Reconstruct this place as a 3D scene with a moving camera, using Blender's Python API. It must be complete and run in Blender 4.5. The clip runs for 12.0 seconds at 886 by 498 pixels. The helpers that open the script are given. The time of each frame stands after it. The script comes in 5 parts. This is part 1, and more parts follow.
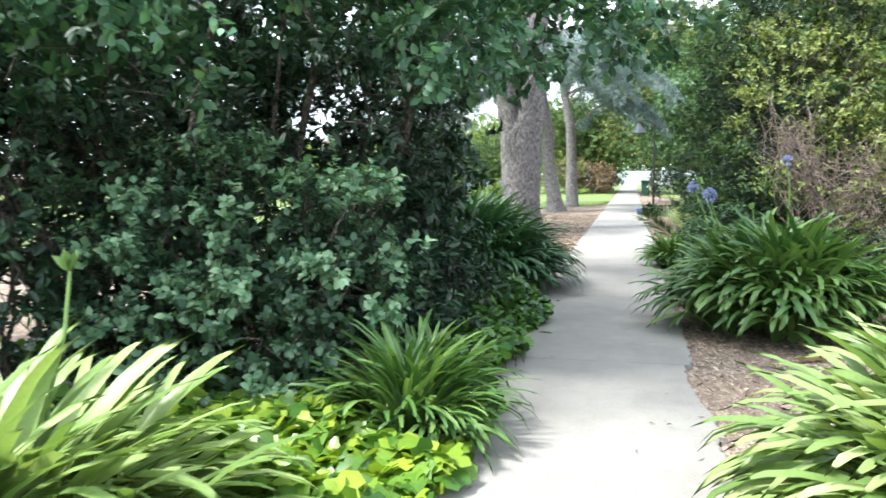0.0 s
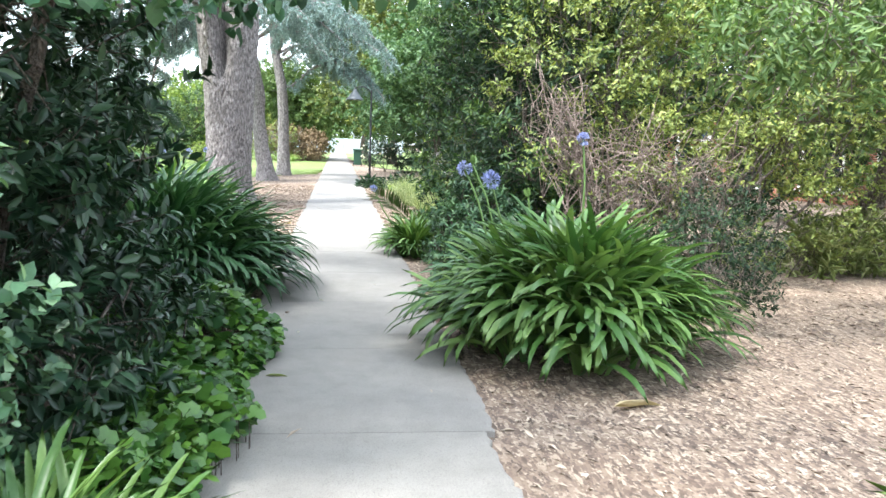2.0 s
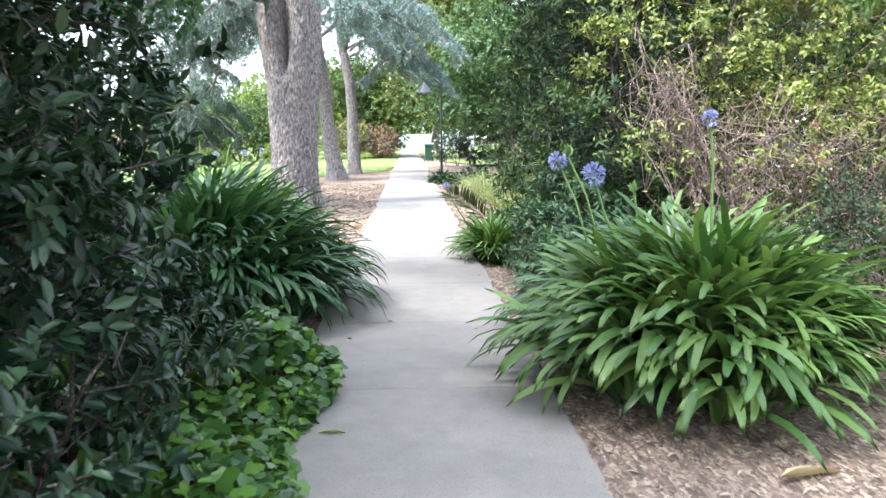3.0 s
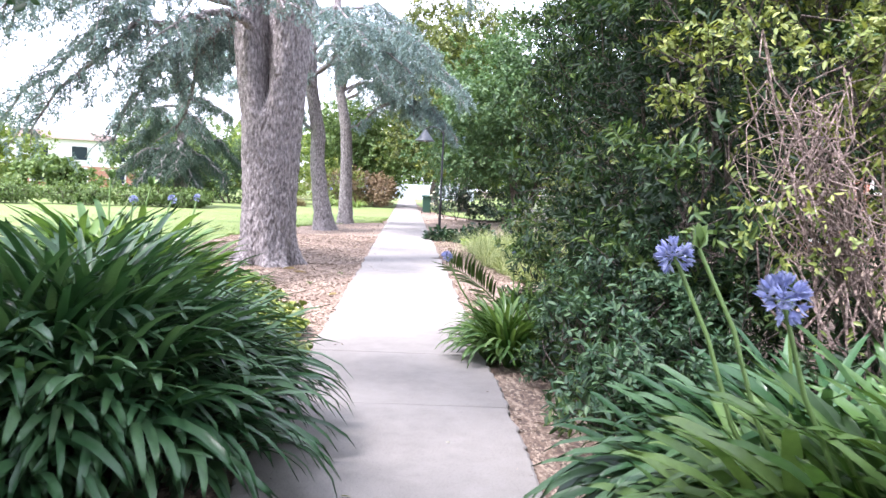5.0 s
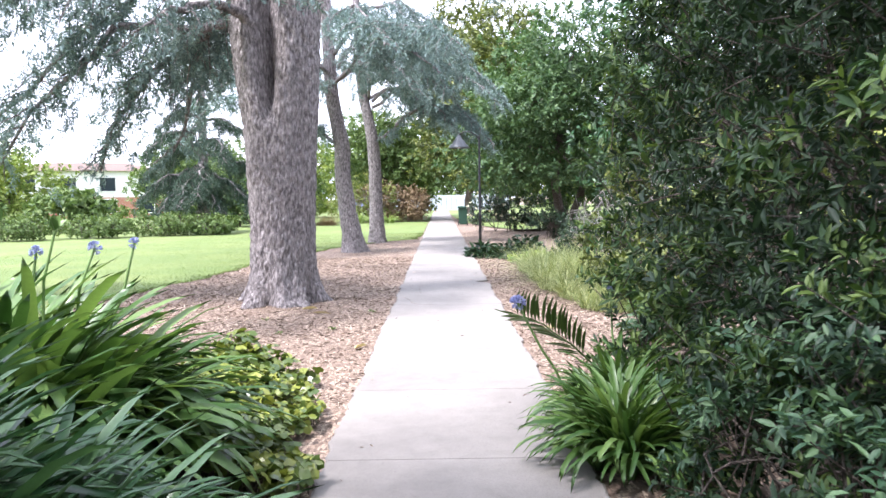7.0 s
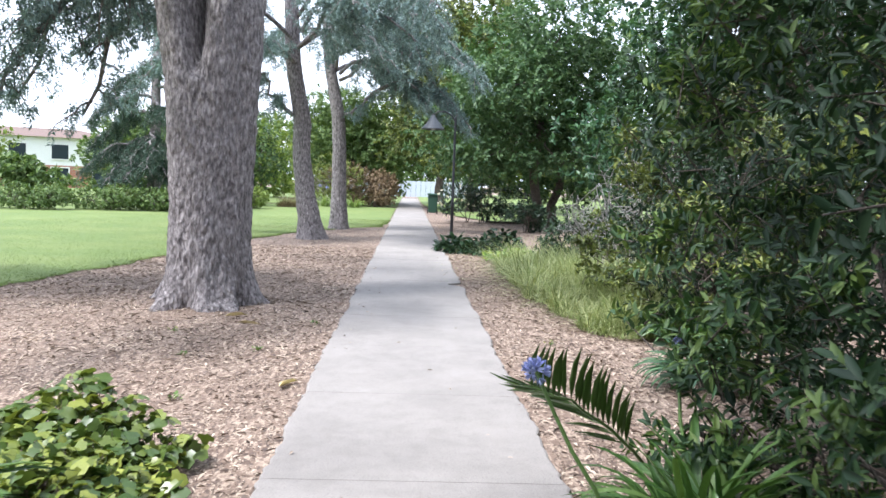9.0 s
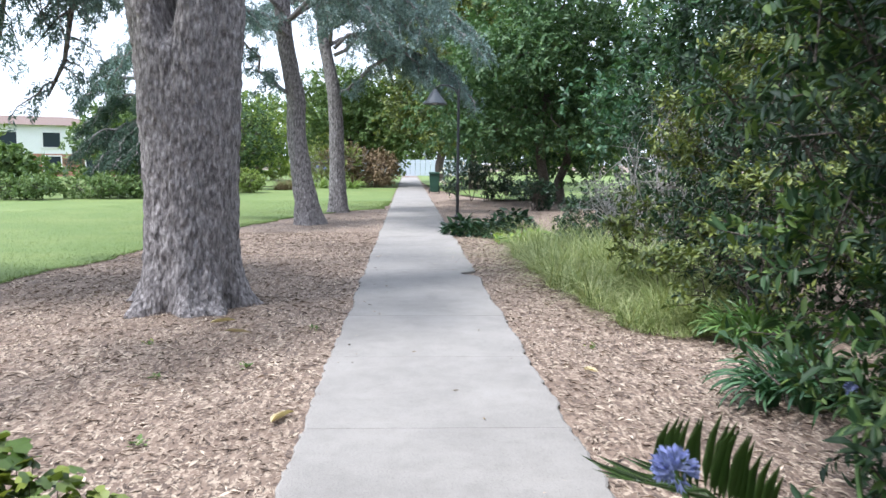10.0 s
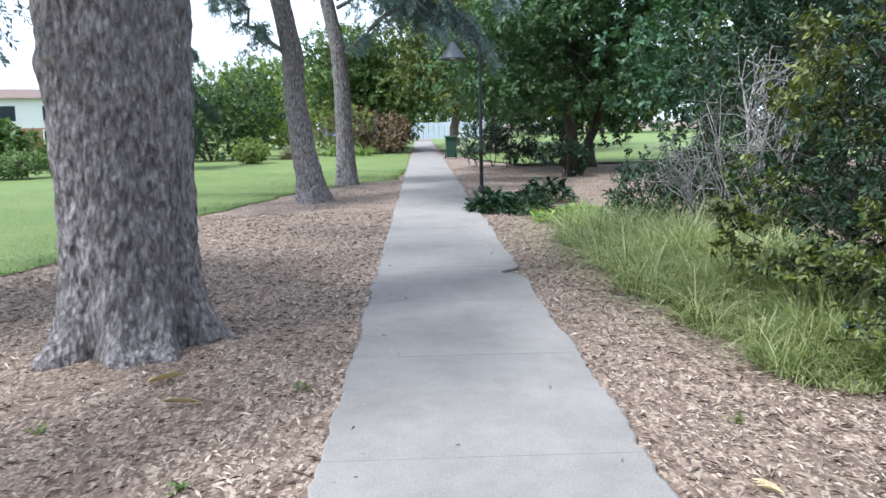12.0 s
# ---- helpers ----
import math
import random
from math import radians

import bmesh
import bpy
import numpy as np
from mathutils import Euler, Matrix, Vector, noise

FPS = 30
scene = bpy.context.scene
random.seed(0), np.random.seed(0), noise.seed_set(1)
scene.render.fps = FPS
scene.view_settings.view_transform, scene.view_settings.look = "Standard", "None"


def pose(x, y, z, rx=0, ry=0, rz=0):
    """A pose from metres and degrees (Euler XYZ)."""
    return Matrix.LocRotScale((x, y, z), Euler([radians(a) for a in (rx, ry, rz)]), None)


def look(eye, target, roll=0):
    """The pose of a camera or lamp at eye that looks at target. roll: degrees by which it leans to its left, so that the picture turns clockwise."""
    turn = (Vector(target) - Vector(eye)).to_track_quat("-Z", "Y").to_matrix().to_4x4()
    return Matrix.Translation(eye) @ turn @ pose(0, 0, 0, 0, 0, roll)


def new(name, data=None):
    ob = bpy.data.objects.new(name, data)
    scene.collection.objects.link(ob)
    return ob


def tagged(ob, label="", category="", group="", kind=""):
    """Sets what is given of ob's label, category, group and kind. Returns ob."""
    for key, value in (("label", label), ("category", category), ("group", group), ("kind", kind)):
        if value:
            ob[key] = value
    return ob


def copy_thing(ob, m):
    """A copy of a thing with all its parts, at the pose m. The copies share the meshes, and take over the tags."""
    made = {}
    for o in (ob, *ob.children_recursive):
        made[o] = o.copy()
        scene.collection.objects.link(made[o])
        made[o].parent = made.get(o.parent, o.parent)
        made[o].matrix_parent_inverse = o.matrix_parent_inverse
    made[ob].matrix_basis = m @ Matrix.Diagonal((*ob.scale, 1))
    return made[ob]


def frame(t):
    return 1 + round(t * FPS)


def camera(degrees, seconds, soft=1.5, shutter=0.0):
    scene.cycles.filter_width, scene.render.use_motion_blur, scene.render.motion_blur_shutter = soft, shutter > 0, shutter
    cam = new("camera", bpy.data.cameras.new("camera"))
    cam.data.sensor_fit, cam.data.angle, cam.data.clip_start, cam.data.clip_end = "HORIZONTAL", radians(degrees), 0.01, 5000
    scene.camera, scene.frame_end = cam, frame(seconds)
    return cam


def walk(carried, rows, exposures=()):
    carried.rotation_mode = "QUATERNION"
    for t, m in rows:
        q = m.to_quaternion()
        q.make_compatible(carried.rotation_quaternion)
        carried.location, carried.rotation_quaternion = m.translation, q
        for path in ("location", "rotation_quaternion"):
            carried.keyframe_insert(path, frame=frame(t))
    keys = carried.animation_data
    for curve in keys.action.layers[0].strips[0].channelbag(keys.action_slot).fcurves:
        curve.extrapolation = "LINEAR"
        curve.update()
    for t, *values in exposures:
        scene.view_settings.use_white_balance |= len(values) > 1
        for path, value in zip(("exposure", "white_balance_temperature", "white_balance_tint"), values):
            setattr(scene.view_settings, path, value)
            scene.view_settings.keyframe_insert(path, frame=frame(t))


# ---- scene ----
cam = camera(57.2, 12.0, soft=1.5, shutter=0.25)
PATH = [
    (0, (0.29, 2.825, 1.43), (-0.159, 4.765, 1.247), -0.2),
    (0.5, (0.102, 3.305, 1.446), (-0.059, 5.288, 1.246), 0.5),
    (1, (-0.017, 3.864, 1.464), (0.075, 5.849, 1.23), -0.1),
    (1.5, (-0.062, 4.444, 1.45), (-0.015, 6.426, 1.193), -0.1),
    (2, (-0.087, 5.036, 1.468), (0.175, 7.002, 1.213), 2.0),
    (2.5, (-0.056, 5.586, 1.453), (0.073, 7.561, 1.169), 0.1),
    (2.7, (-0.049, 5.797, 1.444), (0.033, 7.776, 1.164), -0.7),
    (4.3, (0.034, 7.947, 1.478), (0.144, 9.927, 1.22), 1.9),
    (4.5, (0.053, 8.177, 1.478), (0.063, 10.17, 1.308), 0.8),
    (5, (0.021, 8.68, 1.473), (0.114, 10.672, 1.324), 2.7),
    (5.5, (0.006, 9.316, 1.497), (0.117, 11.306, 1.339), 1.7),
    (6, (-0.009, 9.812, 1.524), (0.018, 11.807, 1.385), 0.1),
    (6.5, (-0.062, 10.493, 1.55), (0.04, 12.487, 1.422), -0.4),
    (7, (-0.073, 11.136, 1.519), (-0.068, 13.132, 1.392), -0.8),
    (7.2, (-0.087, 11.316, 1.498), (-0.036, 13.313, 1.392), -0.5),
    (8.8, (-0.05, 13.159, 1.532), (0.071, 15.15, 1.38), 0.2),
    (9, (-0.066, 13.455, 1.5), (0.021, 15.447, 1.342), 2.1),
    (9.5, (-0.084, 14.061, 1.491), (0.062, 16.048, 1.324), 1.6),
    (10, (-0.173, 14.659, 1.504), (-0.086, 16.646, 1.292), 0.5),
    (10.5, (-0.135, 15.304, 1.52), (-0.063, 17.29, 1.293), 0.0),
    (11, (-0.203, 15.941, 1.527), (-0.116, 17.923, 1.274), 0.6),
    (11.5, (-0.202, 16.591, 1.532), (-0.193, 18.578, 1.297), -1.9),
    (12, (-0.262, 17.196, 1.548), (-0.213, 19.172, 1.245), -1.2),
]
walk(cam, [(t, look(eye, target, roll)) for t, eye, target, roll in PATH],
     [(0, 1.5, 6200, 5), (2.5, 1.88, 6150, 9), (4.5, 1.8, 6080, 24), (5.5, 1.72, 6080, 23), (7, 1.5, 6120, 21), (9.5, 0.92, 5950, 13), (12, 0.67, 5720, 10)])

# ---- light ----
world = bpy.data.worlds.new("world")
scene.world = world
world.use_nodes = True
wn = world.node_tree.nodes
sky = wn.new("ShaderNodeTexSky")
sky.sky_type = 'NISHITA'
sky.sun_disc = False
SUN_ELEV, SUN_FROM = 60.0, (-0.80, -0.60)          # the way on the ground towards the sun
sky.sun_elevation = radians(SUN_ELEV)
sky.sun_rotation = math.atan2(SUN_FROM[0], SUN_FROM[1])
sky.air_density, sky.dust_density, sky.ozone_density = 1.0, 3.0, 1.0
# thin bright cloud over the whole sky
veil = wn.new("ShaderNodeMix")
veil.data_type = 'RGBA'
veil.inputs[0].default_value = 0.75
veil.inputs[7].default_value = (8.4, 9.0, 9.9, 1)
world.node_tree.links.new(sky.outputs[0], veil.inputs[6])
world.node_tree.links.new(veil.outputs[2], wn["Background"].inputs[0])
wn["Background"].inputs[1].default_value = 0.15
sun_data = bpy.data.lights.new("sun", 'SUN')
sun_data.energy, sun_data.angle, sun_data.color = 4.0, radians(10.0), (1.0, 0.97, 0.92)
sun = new("sun", sun_data)
sh = math.cos(radians(SUN_ELEV)) / math.hypot(*SUN_FROM)
sun.matrix_world = look((SUN_FROM[0] * sh * 60, 20 + SUN_FROM[1] * sh * 60, math.sin(radians(SUN_ELEV)) * 60), (0, 20, 0))

# ---- materials ----
def material(name):
    m = bpy.data.materials.new(name)
    m.use_nodes = True
    nt = m.node_tree
    return m, nt, nt.nodes["Principled BSDF"]


def node(nt, kind, **values):
    n = nt.nodes.new(kind)
    for k, v in values.items():
        n.inputs[k.replace("_", " ")].default_value = v
    return n


def ramp(nt, source, *stops):
    r = nt.nodes.new("ShaderNodeValToRGB")
    while len(r.color_ramp.elements) < len(stops):
        r.color_ramp.elements.new(0.5)
    for e, (p, c) in zip(r.color_ramp.elements, stops):
        e.position, e.color = p, (*c, 1)
    nt.links.new(source, r.inputs[0])
    return r.outputs[0]


def mixed(nt, fac, a, b, blend='MIX'):
    x = nt.nodes.new("ShaderNodeMix")
    x.data_type, x.blend_type = 'RGBA', blend
    for sock, v in ((x.inputs[0], fac), (x.inputs[6], a), (x.inputs[7], b)):
        if isinstance(v, (int, float)):
            sock.default_value = v
        elif isinstance(v, tuple):
            sock.default_value = (*v, 1)
        else:
            nt.links.new(v, sock)
    return x.outputs[2]


def bumped(nt, height, strength, distance, bsdf):
    b = node(nt, "ShaderNodeBump", Strength=strength, Distance=distance)
    nt.links.new(height, b.inputs["Height"])
    nt.links.new(b.outputs[0], bsdf.inputs["Normal"])


def coords(nt, scale=(1, 1, 1), turn=(0, 0, 0)):
    c = nt.nodes.new("ShaderNodeTexCoord")
    mp = nt.nodes.new("ShaderNodeMapping")
    mp.inputs["Scale"].default_value = scale
    mp.inputs["Rotation"].default_value = turn
    nt.links.new(c.outputs["Object"], mp.inputs[0])
    return mp.outputs[0]


def noise_tex(nt, vec, scale, detail=4.0, rough=0.55):
    n = node(nt, "ShaderNodeTexNoise", Scale=scale, Detail=detail, Roughness=rough)
    nt.links.new(vec, n.inputs["Vector"])
    return n.outputs["Fac"]


def leaf_material(name, dark, mid, light, rough=0.42, through_light=0.3, per_object=False):
    """Leaves: colour varies leaf by leaf and in patches; some light passes through the blade."""
    m, nt, b = material(name)
    if per_object:
        rnd = nt.nodes.new("ShaderNodeObjectInfo").outputs["Random"]
    else:
        rnd = nt.nodes.new("ShaderNodeNewGeometry").outputs["Random Per Island"]
    leafwise = ramp(nt, rnd, (0.0, dark), (0.45, mid), (0.85, light), (1.0, tuple(min(1, 1.25 * c) for c in light)))
    patch = noise_tex(nt, coords(nt), 1.4, 3)
    col = mixed(nt, ramp(nt, patch, (0.35, (0, 0, 0)), (0.65, (0.5, 0.5, 0.5))), leafwise, mid)
    grain = noise_tex(nt, coords(nt), 60, 2)
    col = mixed(nt, 0.35, col, ramp(nt, grain, (0.3, (0.55, 0.55, 0.55)), (0.7, (1, 1, 1))), 'MULTIPLY')
    nt.links.new(col, b.inputs["Base Color"])
    b.inputs["Roughness"].default_value = rough
    b.inputs["Specular IOR Level"].default_value = 0.45
    tr = nt.nodes.new("ShaderNodeBsdfTranslucent")
    warm = mixed(nt, 1.0, col, (1.0, 1.0, 0.55), 'MULTIPLY')
    nt.links.new(warm, tr.inputs[0])
    mx = nt.nodes.new("ShaderNodeMixShader")
    mx.inputs[0].default_value = through_light
    nt.links.new(b.outputs[0], mx.inputs[1])
    nt.links.new(tr.outputs[0], mx.inputs[2])
    nt.links.new(mx.outputs[0], nt.nodes["Material Output"].inputs[0])
    return m


def bark_material(name, dark, mid, light, scale=1.0):
    m, nt, b = material(name)
    v = coords(nt, (1, 1, 0.42))
    ridges = noise_tex(nt, v, 30 * scale, 5, 0.65)
    vor = node(nt, "ShaderNodeTexVoronoi", Scale=34 * scale)
    nt.links.new(v, vor.inputs["Vector"])
    col = ramp(nt, ridges, (0.38, dark), (0.52, mid), (0.66, light))
    crack = ramp(nt, vor.outputs["Distance"], (0.3, (1, 1, 1)), (0.7, (0.4, 0.38, 0.38)))
    col = mixed(nt, 0.5, col, crack, 'MULTIPLY')
    big = noise_tex(nt, coords(nt, (1, 1, 0.5)), 2.2, 3)
    col = mixed(nt, ramp(nt, big, (0.35, (0, 0, 0)), (0.75, (0.45, 0.45, 0.45))), col, tuple(0.62 * c for c in mid))
    fleck = ramp(nt, noise_tex(nt, coords(nt, (1, 1, 0.45)), 44 * scale, 3), (0.58, (0, 0, 0)), (0.72, (0.3, 0.3, 0.3)))
    col = mixed(nt, fleck, col, tuple(min(1, 1.5 * c) for c in light))
    nt.links.new(col, b.inputs["Base Color"])
    b.inputs["Roughness"].default_value = 0.92
    hgt = nt.nodes.new("ShaderNodeMath")
    hgt.operation = 'ADD'
    nt.links.new(ridges, hgt.inputs[0])
    nt.links.new(vor.outputs["Distance"], hgt.inputs[1])
    bumped(nt, hgt.outputs[0], 0.9, 0.03, b)
    return m


def plain(name, colour, rough=0.6, metal=0.0, speck=0.25, scale=12.0, bump=0.0):
    """A painted or moulded surface with faint dirt at two scales."""
    m, nt, b = material(name)
    n1, n2 = noise_tex(nt, coords(nt), scale, 4), noise_tex(nt, coords(nt), scale * 9, 3)
    col = mixed(nt, speck, colour, ramp(nt, n1, (0.3, tuple(0.45 * c for c in colour)), (0.7, tuple(min(1, 1.3 * c) for c in colour))))
    col = mixed(nt, speck, col, ramp(nt, n2, (0.35, tuple(0.6 * c for c in colour)), (0.65, colour)))
    nt.links.new(col, b.inputs["Base Color"])
    b.inputs["Roughness"].default_value, b.inputs["Metallic"].default_value = rough, metal
    if bump:
        bumped(nt, n2, bump, 0.01, b)
    return m


def concrete_material():
    m, nt, b = material("weathered_concrete")
    big = noise_tex(nt, coords(nt), 1.1, 5, 0.6)
    mid = noise_tex(nt, coords(nt), 7, 5, 0.65)
    fine = noise_tex(nt, coords(nt), 220, 3, 0.7)
    col = ramp(nt, big, (0.3, (0.203, 0.187, 0.170)), (0.7, (0.290, 0.268, 0.244)))
    col = mixed(nt, 0.2, col, ramp(nt, mid, (0.3, (0.152, 0.141, 0.132)), (0.55, (0.275, 0.26, 0.247)), (0.8, (0.345, 0.327, 0.31))))
    col = mixed(nt, 0.5, col, ramp(nt, fine, (0.32, (0.35, 0.35, 0.35)), (0.5, (0.9, 0.9, 0.9)), (0.75, (1, 1, 1))), 'MULTIPLY')
    oi = nt.nodes.new("ShaderNodeObjectInfo").outputs["Random"]
    col = mixed(nt, 1.0, col, ramp(nt, oi, (0, (0.95, 0.95, 0.95)), (1, (1.03, 1.03, 1.02))), 'MULTIPLY')
    pebble = ramp(nt, noise_tex(nt, coords(nt), 95, 2, 0.8), (0.30, (0.55, 0.54, 0.53)), (0.45, (1, 1, 1)), (0.62, (1, 1, 1)), (0.75, (1.35, 1.33, 1.3)))
    col = mixed(nt, 0.75, col, pebble, 'MULTIPLY')
    spots = ramp(nt, noise_tex(nt, coords(nt), 16, 2), (0.70, (0, 0, 0)), (0.76, (0.35, 0.35, 0.35)))
    col = mixed(nt, spots, col, (0.16, 0.14, 0.12))
    nt.links.new(col, b.inputs["Base Color"])
    b.inputs["Roughness"].default_value = 0.9
    bumped(nt, fine, 0.35, 0.004, b)
    return m


def mulch_material():
    """Shredded bark: elongated chips in several directions, brown to straw, over dark soil."""
    m, nt, b = material("bark_mulch")
    cols, hts = [], []
    for turn, sc in ((0.4, 42), (1.5, 52), (2.5, 36)):
        v = coords(nt, (1, 0.28, 1), (0, 0, turn))
        vor = node(nt, "ShaderNodeTexVoronoi", Scale=sc, Randomness=1.0)
        nt.links.new(v, vor.inputs["Vector"])
        sep = nt.nodes.new("ShaderNodeSeparateColor")
        nt.links.new(vor.outputs["Color"], sep.inputs[0])
        cols.append(ramp(nt, sep.outputs[0], (0.0, (0.045, 0.032, 0.027)), (0.35, (0.13, 0.088, 0.064)), (0.7, (0.235, 0.172, 0.128)), (1.0, (0.46, 0.375, 0.285))))
        hts.append(sep.outputs[0])
    pick = noise_tex(nt, coords(nt), 24, 2)
    col = mixed(nt, ramp(nt, pick, (0.45, (0, 0, 0)), (0.52, (1, 1, 1))), cols[0], cols[1])
    pick2 = noise_tex(nt, coords(nt, (1, 1, 1), (0, 0, 1)), 31, 2)
    col = mixed(nt, ramp(nt, pick2, (0.52, (0, 0, 0)), (0.58, (1, 1, 1))), col, cols[2])
    big = noise_tex(nt, coords(nt), 0.7, 4)
    col = mixed(nt, ramp(nt, big, (0.3, (0, 0, 0)), (0.75, (0.55, 0.55, 0.55))), col, (0.15, 0.105, 0.078))
    dust = ramp(nt, noise_tex(nt, coords(nt, (1, 1, 1), (0, 0, 2)), 1.7, 4), (0.5, (0, 0, 0)), (0.8, (0.25, 0.25, 0.25)))
    col = mixed(nt, dust, col, (0.28, 0.222, 0.175))
    nt.links.new(col, b.inputs["Base Color"])
    b.inputs["Roughness"].default_value = 0.95
    bumped(nt, hts[0], 0.6, 0.02, b)
    return m


def lawn_material():
    m, nt, b = material("mown_lawn")
    fine = noise_tex(nt, coords(nt), 90, 4, 0.7)
    big = noise_tex(nt, coords(nt), 0.5, 4)
    col = ramp(nt, fine, (0.3, (0.06, 0.10, 0.025)), (0.6, (0.135, 0.195, 0.048)), (0.8, (0.22, 0.27, 0.08)))
    col = mixed(nt, ramp(nt, big, (0.4, (0, 0, 0)), (0.75, (0.55, 0.55, 0.55))), col, (0.20, 0.23, 0.07))
    nt.links.new(col, b.inputs["Base Color"])
    b.inputs["Roughness"].default_value = 0.9
    bumped(nt, fine, 0.7, 0.03, b)
    return m


def brick_material():
    m, nt, b = material("red_brick")
    t = nt.nodes.new("ShaderNodeTexBrick")
    t.inputs["Scale"].default_value = 4.0
    t.inputs["Color1"].default_value, t.inputs["Color2"].default_value = (0.38, 0.14, 0.08, 1), (0.30, 0.11, 0.07, 1)
    t.inputs["Mortar"].default_value = (0.4, 0.36, 0.32, 1)
    nt.links.new(coords(nt, (1, 1, 1), (radians(90), 0, 0)), t.inputs["Vector"])
    nt.links.new(t.outputs[0], b.inputs["Base Color"])
    b.inputs["Roughness"].default_value = 0.9
    return m


CONCRETE, MULCH, LAWN = concrete_material(), mulch_material(), lawn_material()
SOIL = plain("grey_joint_filler", (0.15, 0.14, 0.13), 0.95, speck=0.5, scale=20)
CHIP = leaf_material("bark_chips", (0.06, 0.042, 0.033), (0.225, 0.168, 0.128), (0.55, 0.46, 0.36), 0.9, 0.0)
GRASS = leaf_material("lawn_grass", (0.065, 0.115, 0.028), (0.135, 0.20, 0.05), (0.22, 0.275, 0.08), 0.6, 0.35)
# one strap leaf in plain, shaded and sunlit colours: light put into the colour
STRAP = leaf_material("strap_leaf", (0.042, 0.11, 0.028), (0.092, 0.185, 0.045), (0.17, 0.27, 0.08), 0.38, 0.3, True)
STRAP_SHADED = leaf_material("shaded_strap_leaf", (0.019, 0.062, 0.026), (0.042, 0.112, 0.043), (0.095, 0.185, 0.083), 0.36, 0.25, True)
STRAP_SUNNY = leaf_material("sunny_strap_leaf", (0.13, 0.22, 0.06), (0.23, 0.335, 0.10), (0.38, 0.46, 0.20), 0.4, 0.35, True)
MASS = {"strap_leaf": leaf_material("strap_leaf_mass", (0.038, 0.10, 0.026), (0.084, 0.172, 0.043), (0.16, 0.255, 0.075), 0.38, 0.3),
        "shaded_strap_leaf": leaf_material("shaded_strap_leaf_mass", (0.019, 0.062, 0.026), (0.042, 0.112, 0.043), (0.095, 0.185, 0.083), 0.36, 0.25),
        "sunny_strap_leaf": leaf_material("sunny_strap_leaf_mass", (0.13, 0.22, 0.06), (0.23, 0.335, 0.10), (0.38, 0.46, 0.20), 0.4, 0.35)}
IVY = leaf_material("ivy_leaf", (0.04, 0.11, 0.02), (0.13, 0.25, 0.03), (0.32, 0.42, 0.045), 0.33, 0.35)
# darker copy of the ivy leaf, with the bushes' shade in its colour
IVY_SHADED = leaf_material("shaded_ivy_leaf", (0.02, 0.06, 0.018), (0.05, 0.13, 0.025), (0.12, 0.24, 0.035), 0.33, 0.25)
IVY_OLIVE = leaf_material("olive_ivy_leaf", (0.035, 0.075, 0.018), (0.10, 0.15, 0.03), (0.25, 0.28, 0.055), 0.35, 0.25)
# lighter copy of the canopy leaf: sunlight on its bunches put into colour
CANOPY_LIT = leaf_material("lit_canopy_leaf", (0.055, 0.15, 0.085), (0.11, 0.245, 0.145), (0.22, 0.38, 0.24), 0.42, 0.4)
# viburnum: lit outer bunches and shaded hollows painted as two leaf colours
VIBURNUM_LIT = leaf_material("lit_soft_oval_leaf", (0.066, 0.152, 0.08), (0.13, 0.25, 0.135), (0.25, 0.375, 0.22), 0.5, 0.3)
VIBURNUM = leaf_material("shaded_soft_oval_leaf", (0.018, 0.05, 0.028), (0.04, 0.095, 0.05), (0.10, 0.18, 0.09), 0.5, 0.3)
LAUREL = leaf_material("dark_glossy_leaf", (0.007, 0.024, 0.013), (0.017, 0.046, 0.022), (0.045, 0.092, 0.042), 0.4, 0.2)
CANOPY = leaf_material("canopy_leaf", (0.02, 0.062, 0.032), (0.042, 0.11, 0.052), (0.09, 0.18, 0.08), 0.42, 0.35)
HEDGE = leaf_material("tall_hedge_leaf", (0.007, 0.022, 0.010), (0.016, 0.043, 0.018), (0.04, 0.082, 0.027), 0.62, 0.25)
LOW_TIP = leaf_material("blue_green_leaf", (0.03, 0.075, 0.04), (0.06, 0.13, 0.07), (0.12, 0.21, 0.10), 0.48, 0.3)
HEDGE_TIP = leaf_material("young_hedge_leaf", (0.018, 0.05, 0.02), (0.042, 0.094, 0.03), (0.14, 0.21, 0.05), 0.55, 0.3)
OLIVE = leaf_material("yellow_green_leaf", (0.09, 0.135, 0.03), (0.175, 0.23, 0.055), (0.31, 0.34, 0.085), 0.5, 0.3)
OLIVE_DARK = leaf_material("olive_shrub_leaf", (0.045, 0.07, 0.018), (0.095, 0.13, 0.032), (0.21, 0.24, 0.05), 0.5, 0.25)
FEATHER = leaf_material("feathery_leaf", (0.05, 0.105, 0.03), (0.10, 0.175, 0.055), (0.18, 0.26, 0.085), 0.5, 0.35)
CEDAR = leaf_material("cedar_needle", (0.085, 0.145, 0.14), (0.17, 0.255, 0.25), (0.29, 0.39, 0.385), 0.6, 0.15)
CEDAR_DARK = leaf_material("dark_conifer_needle", (0.02, 0.05, 0.035), (0.045, 0.09, 0.06), (0.09, 0.14, 0.10), 0.6, 0.15)
FAR_GREEN = leaf_material("far_tree_leaf", (0.05, 0.10, 0.03), (0.10, 0.17, 0.045), (0.18, 0.25, 0.08), 0.6, 0.3)
TREE_LEAF = leaf_material("garden_tree_leaf", (0.033, 0.085, 0.034), (0.07, 0.145, 0.053), (0.135, 0.215, 0.085), 0.55, 0.3)
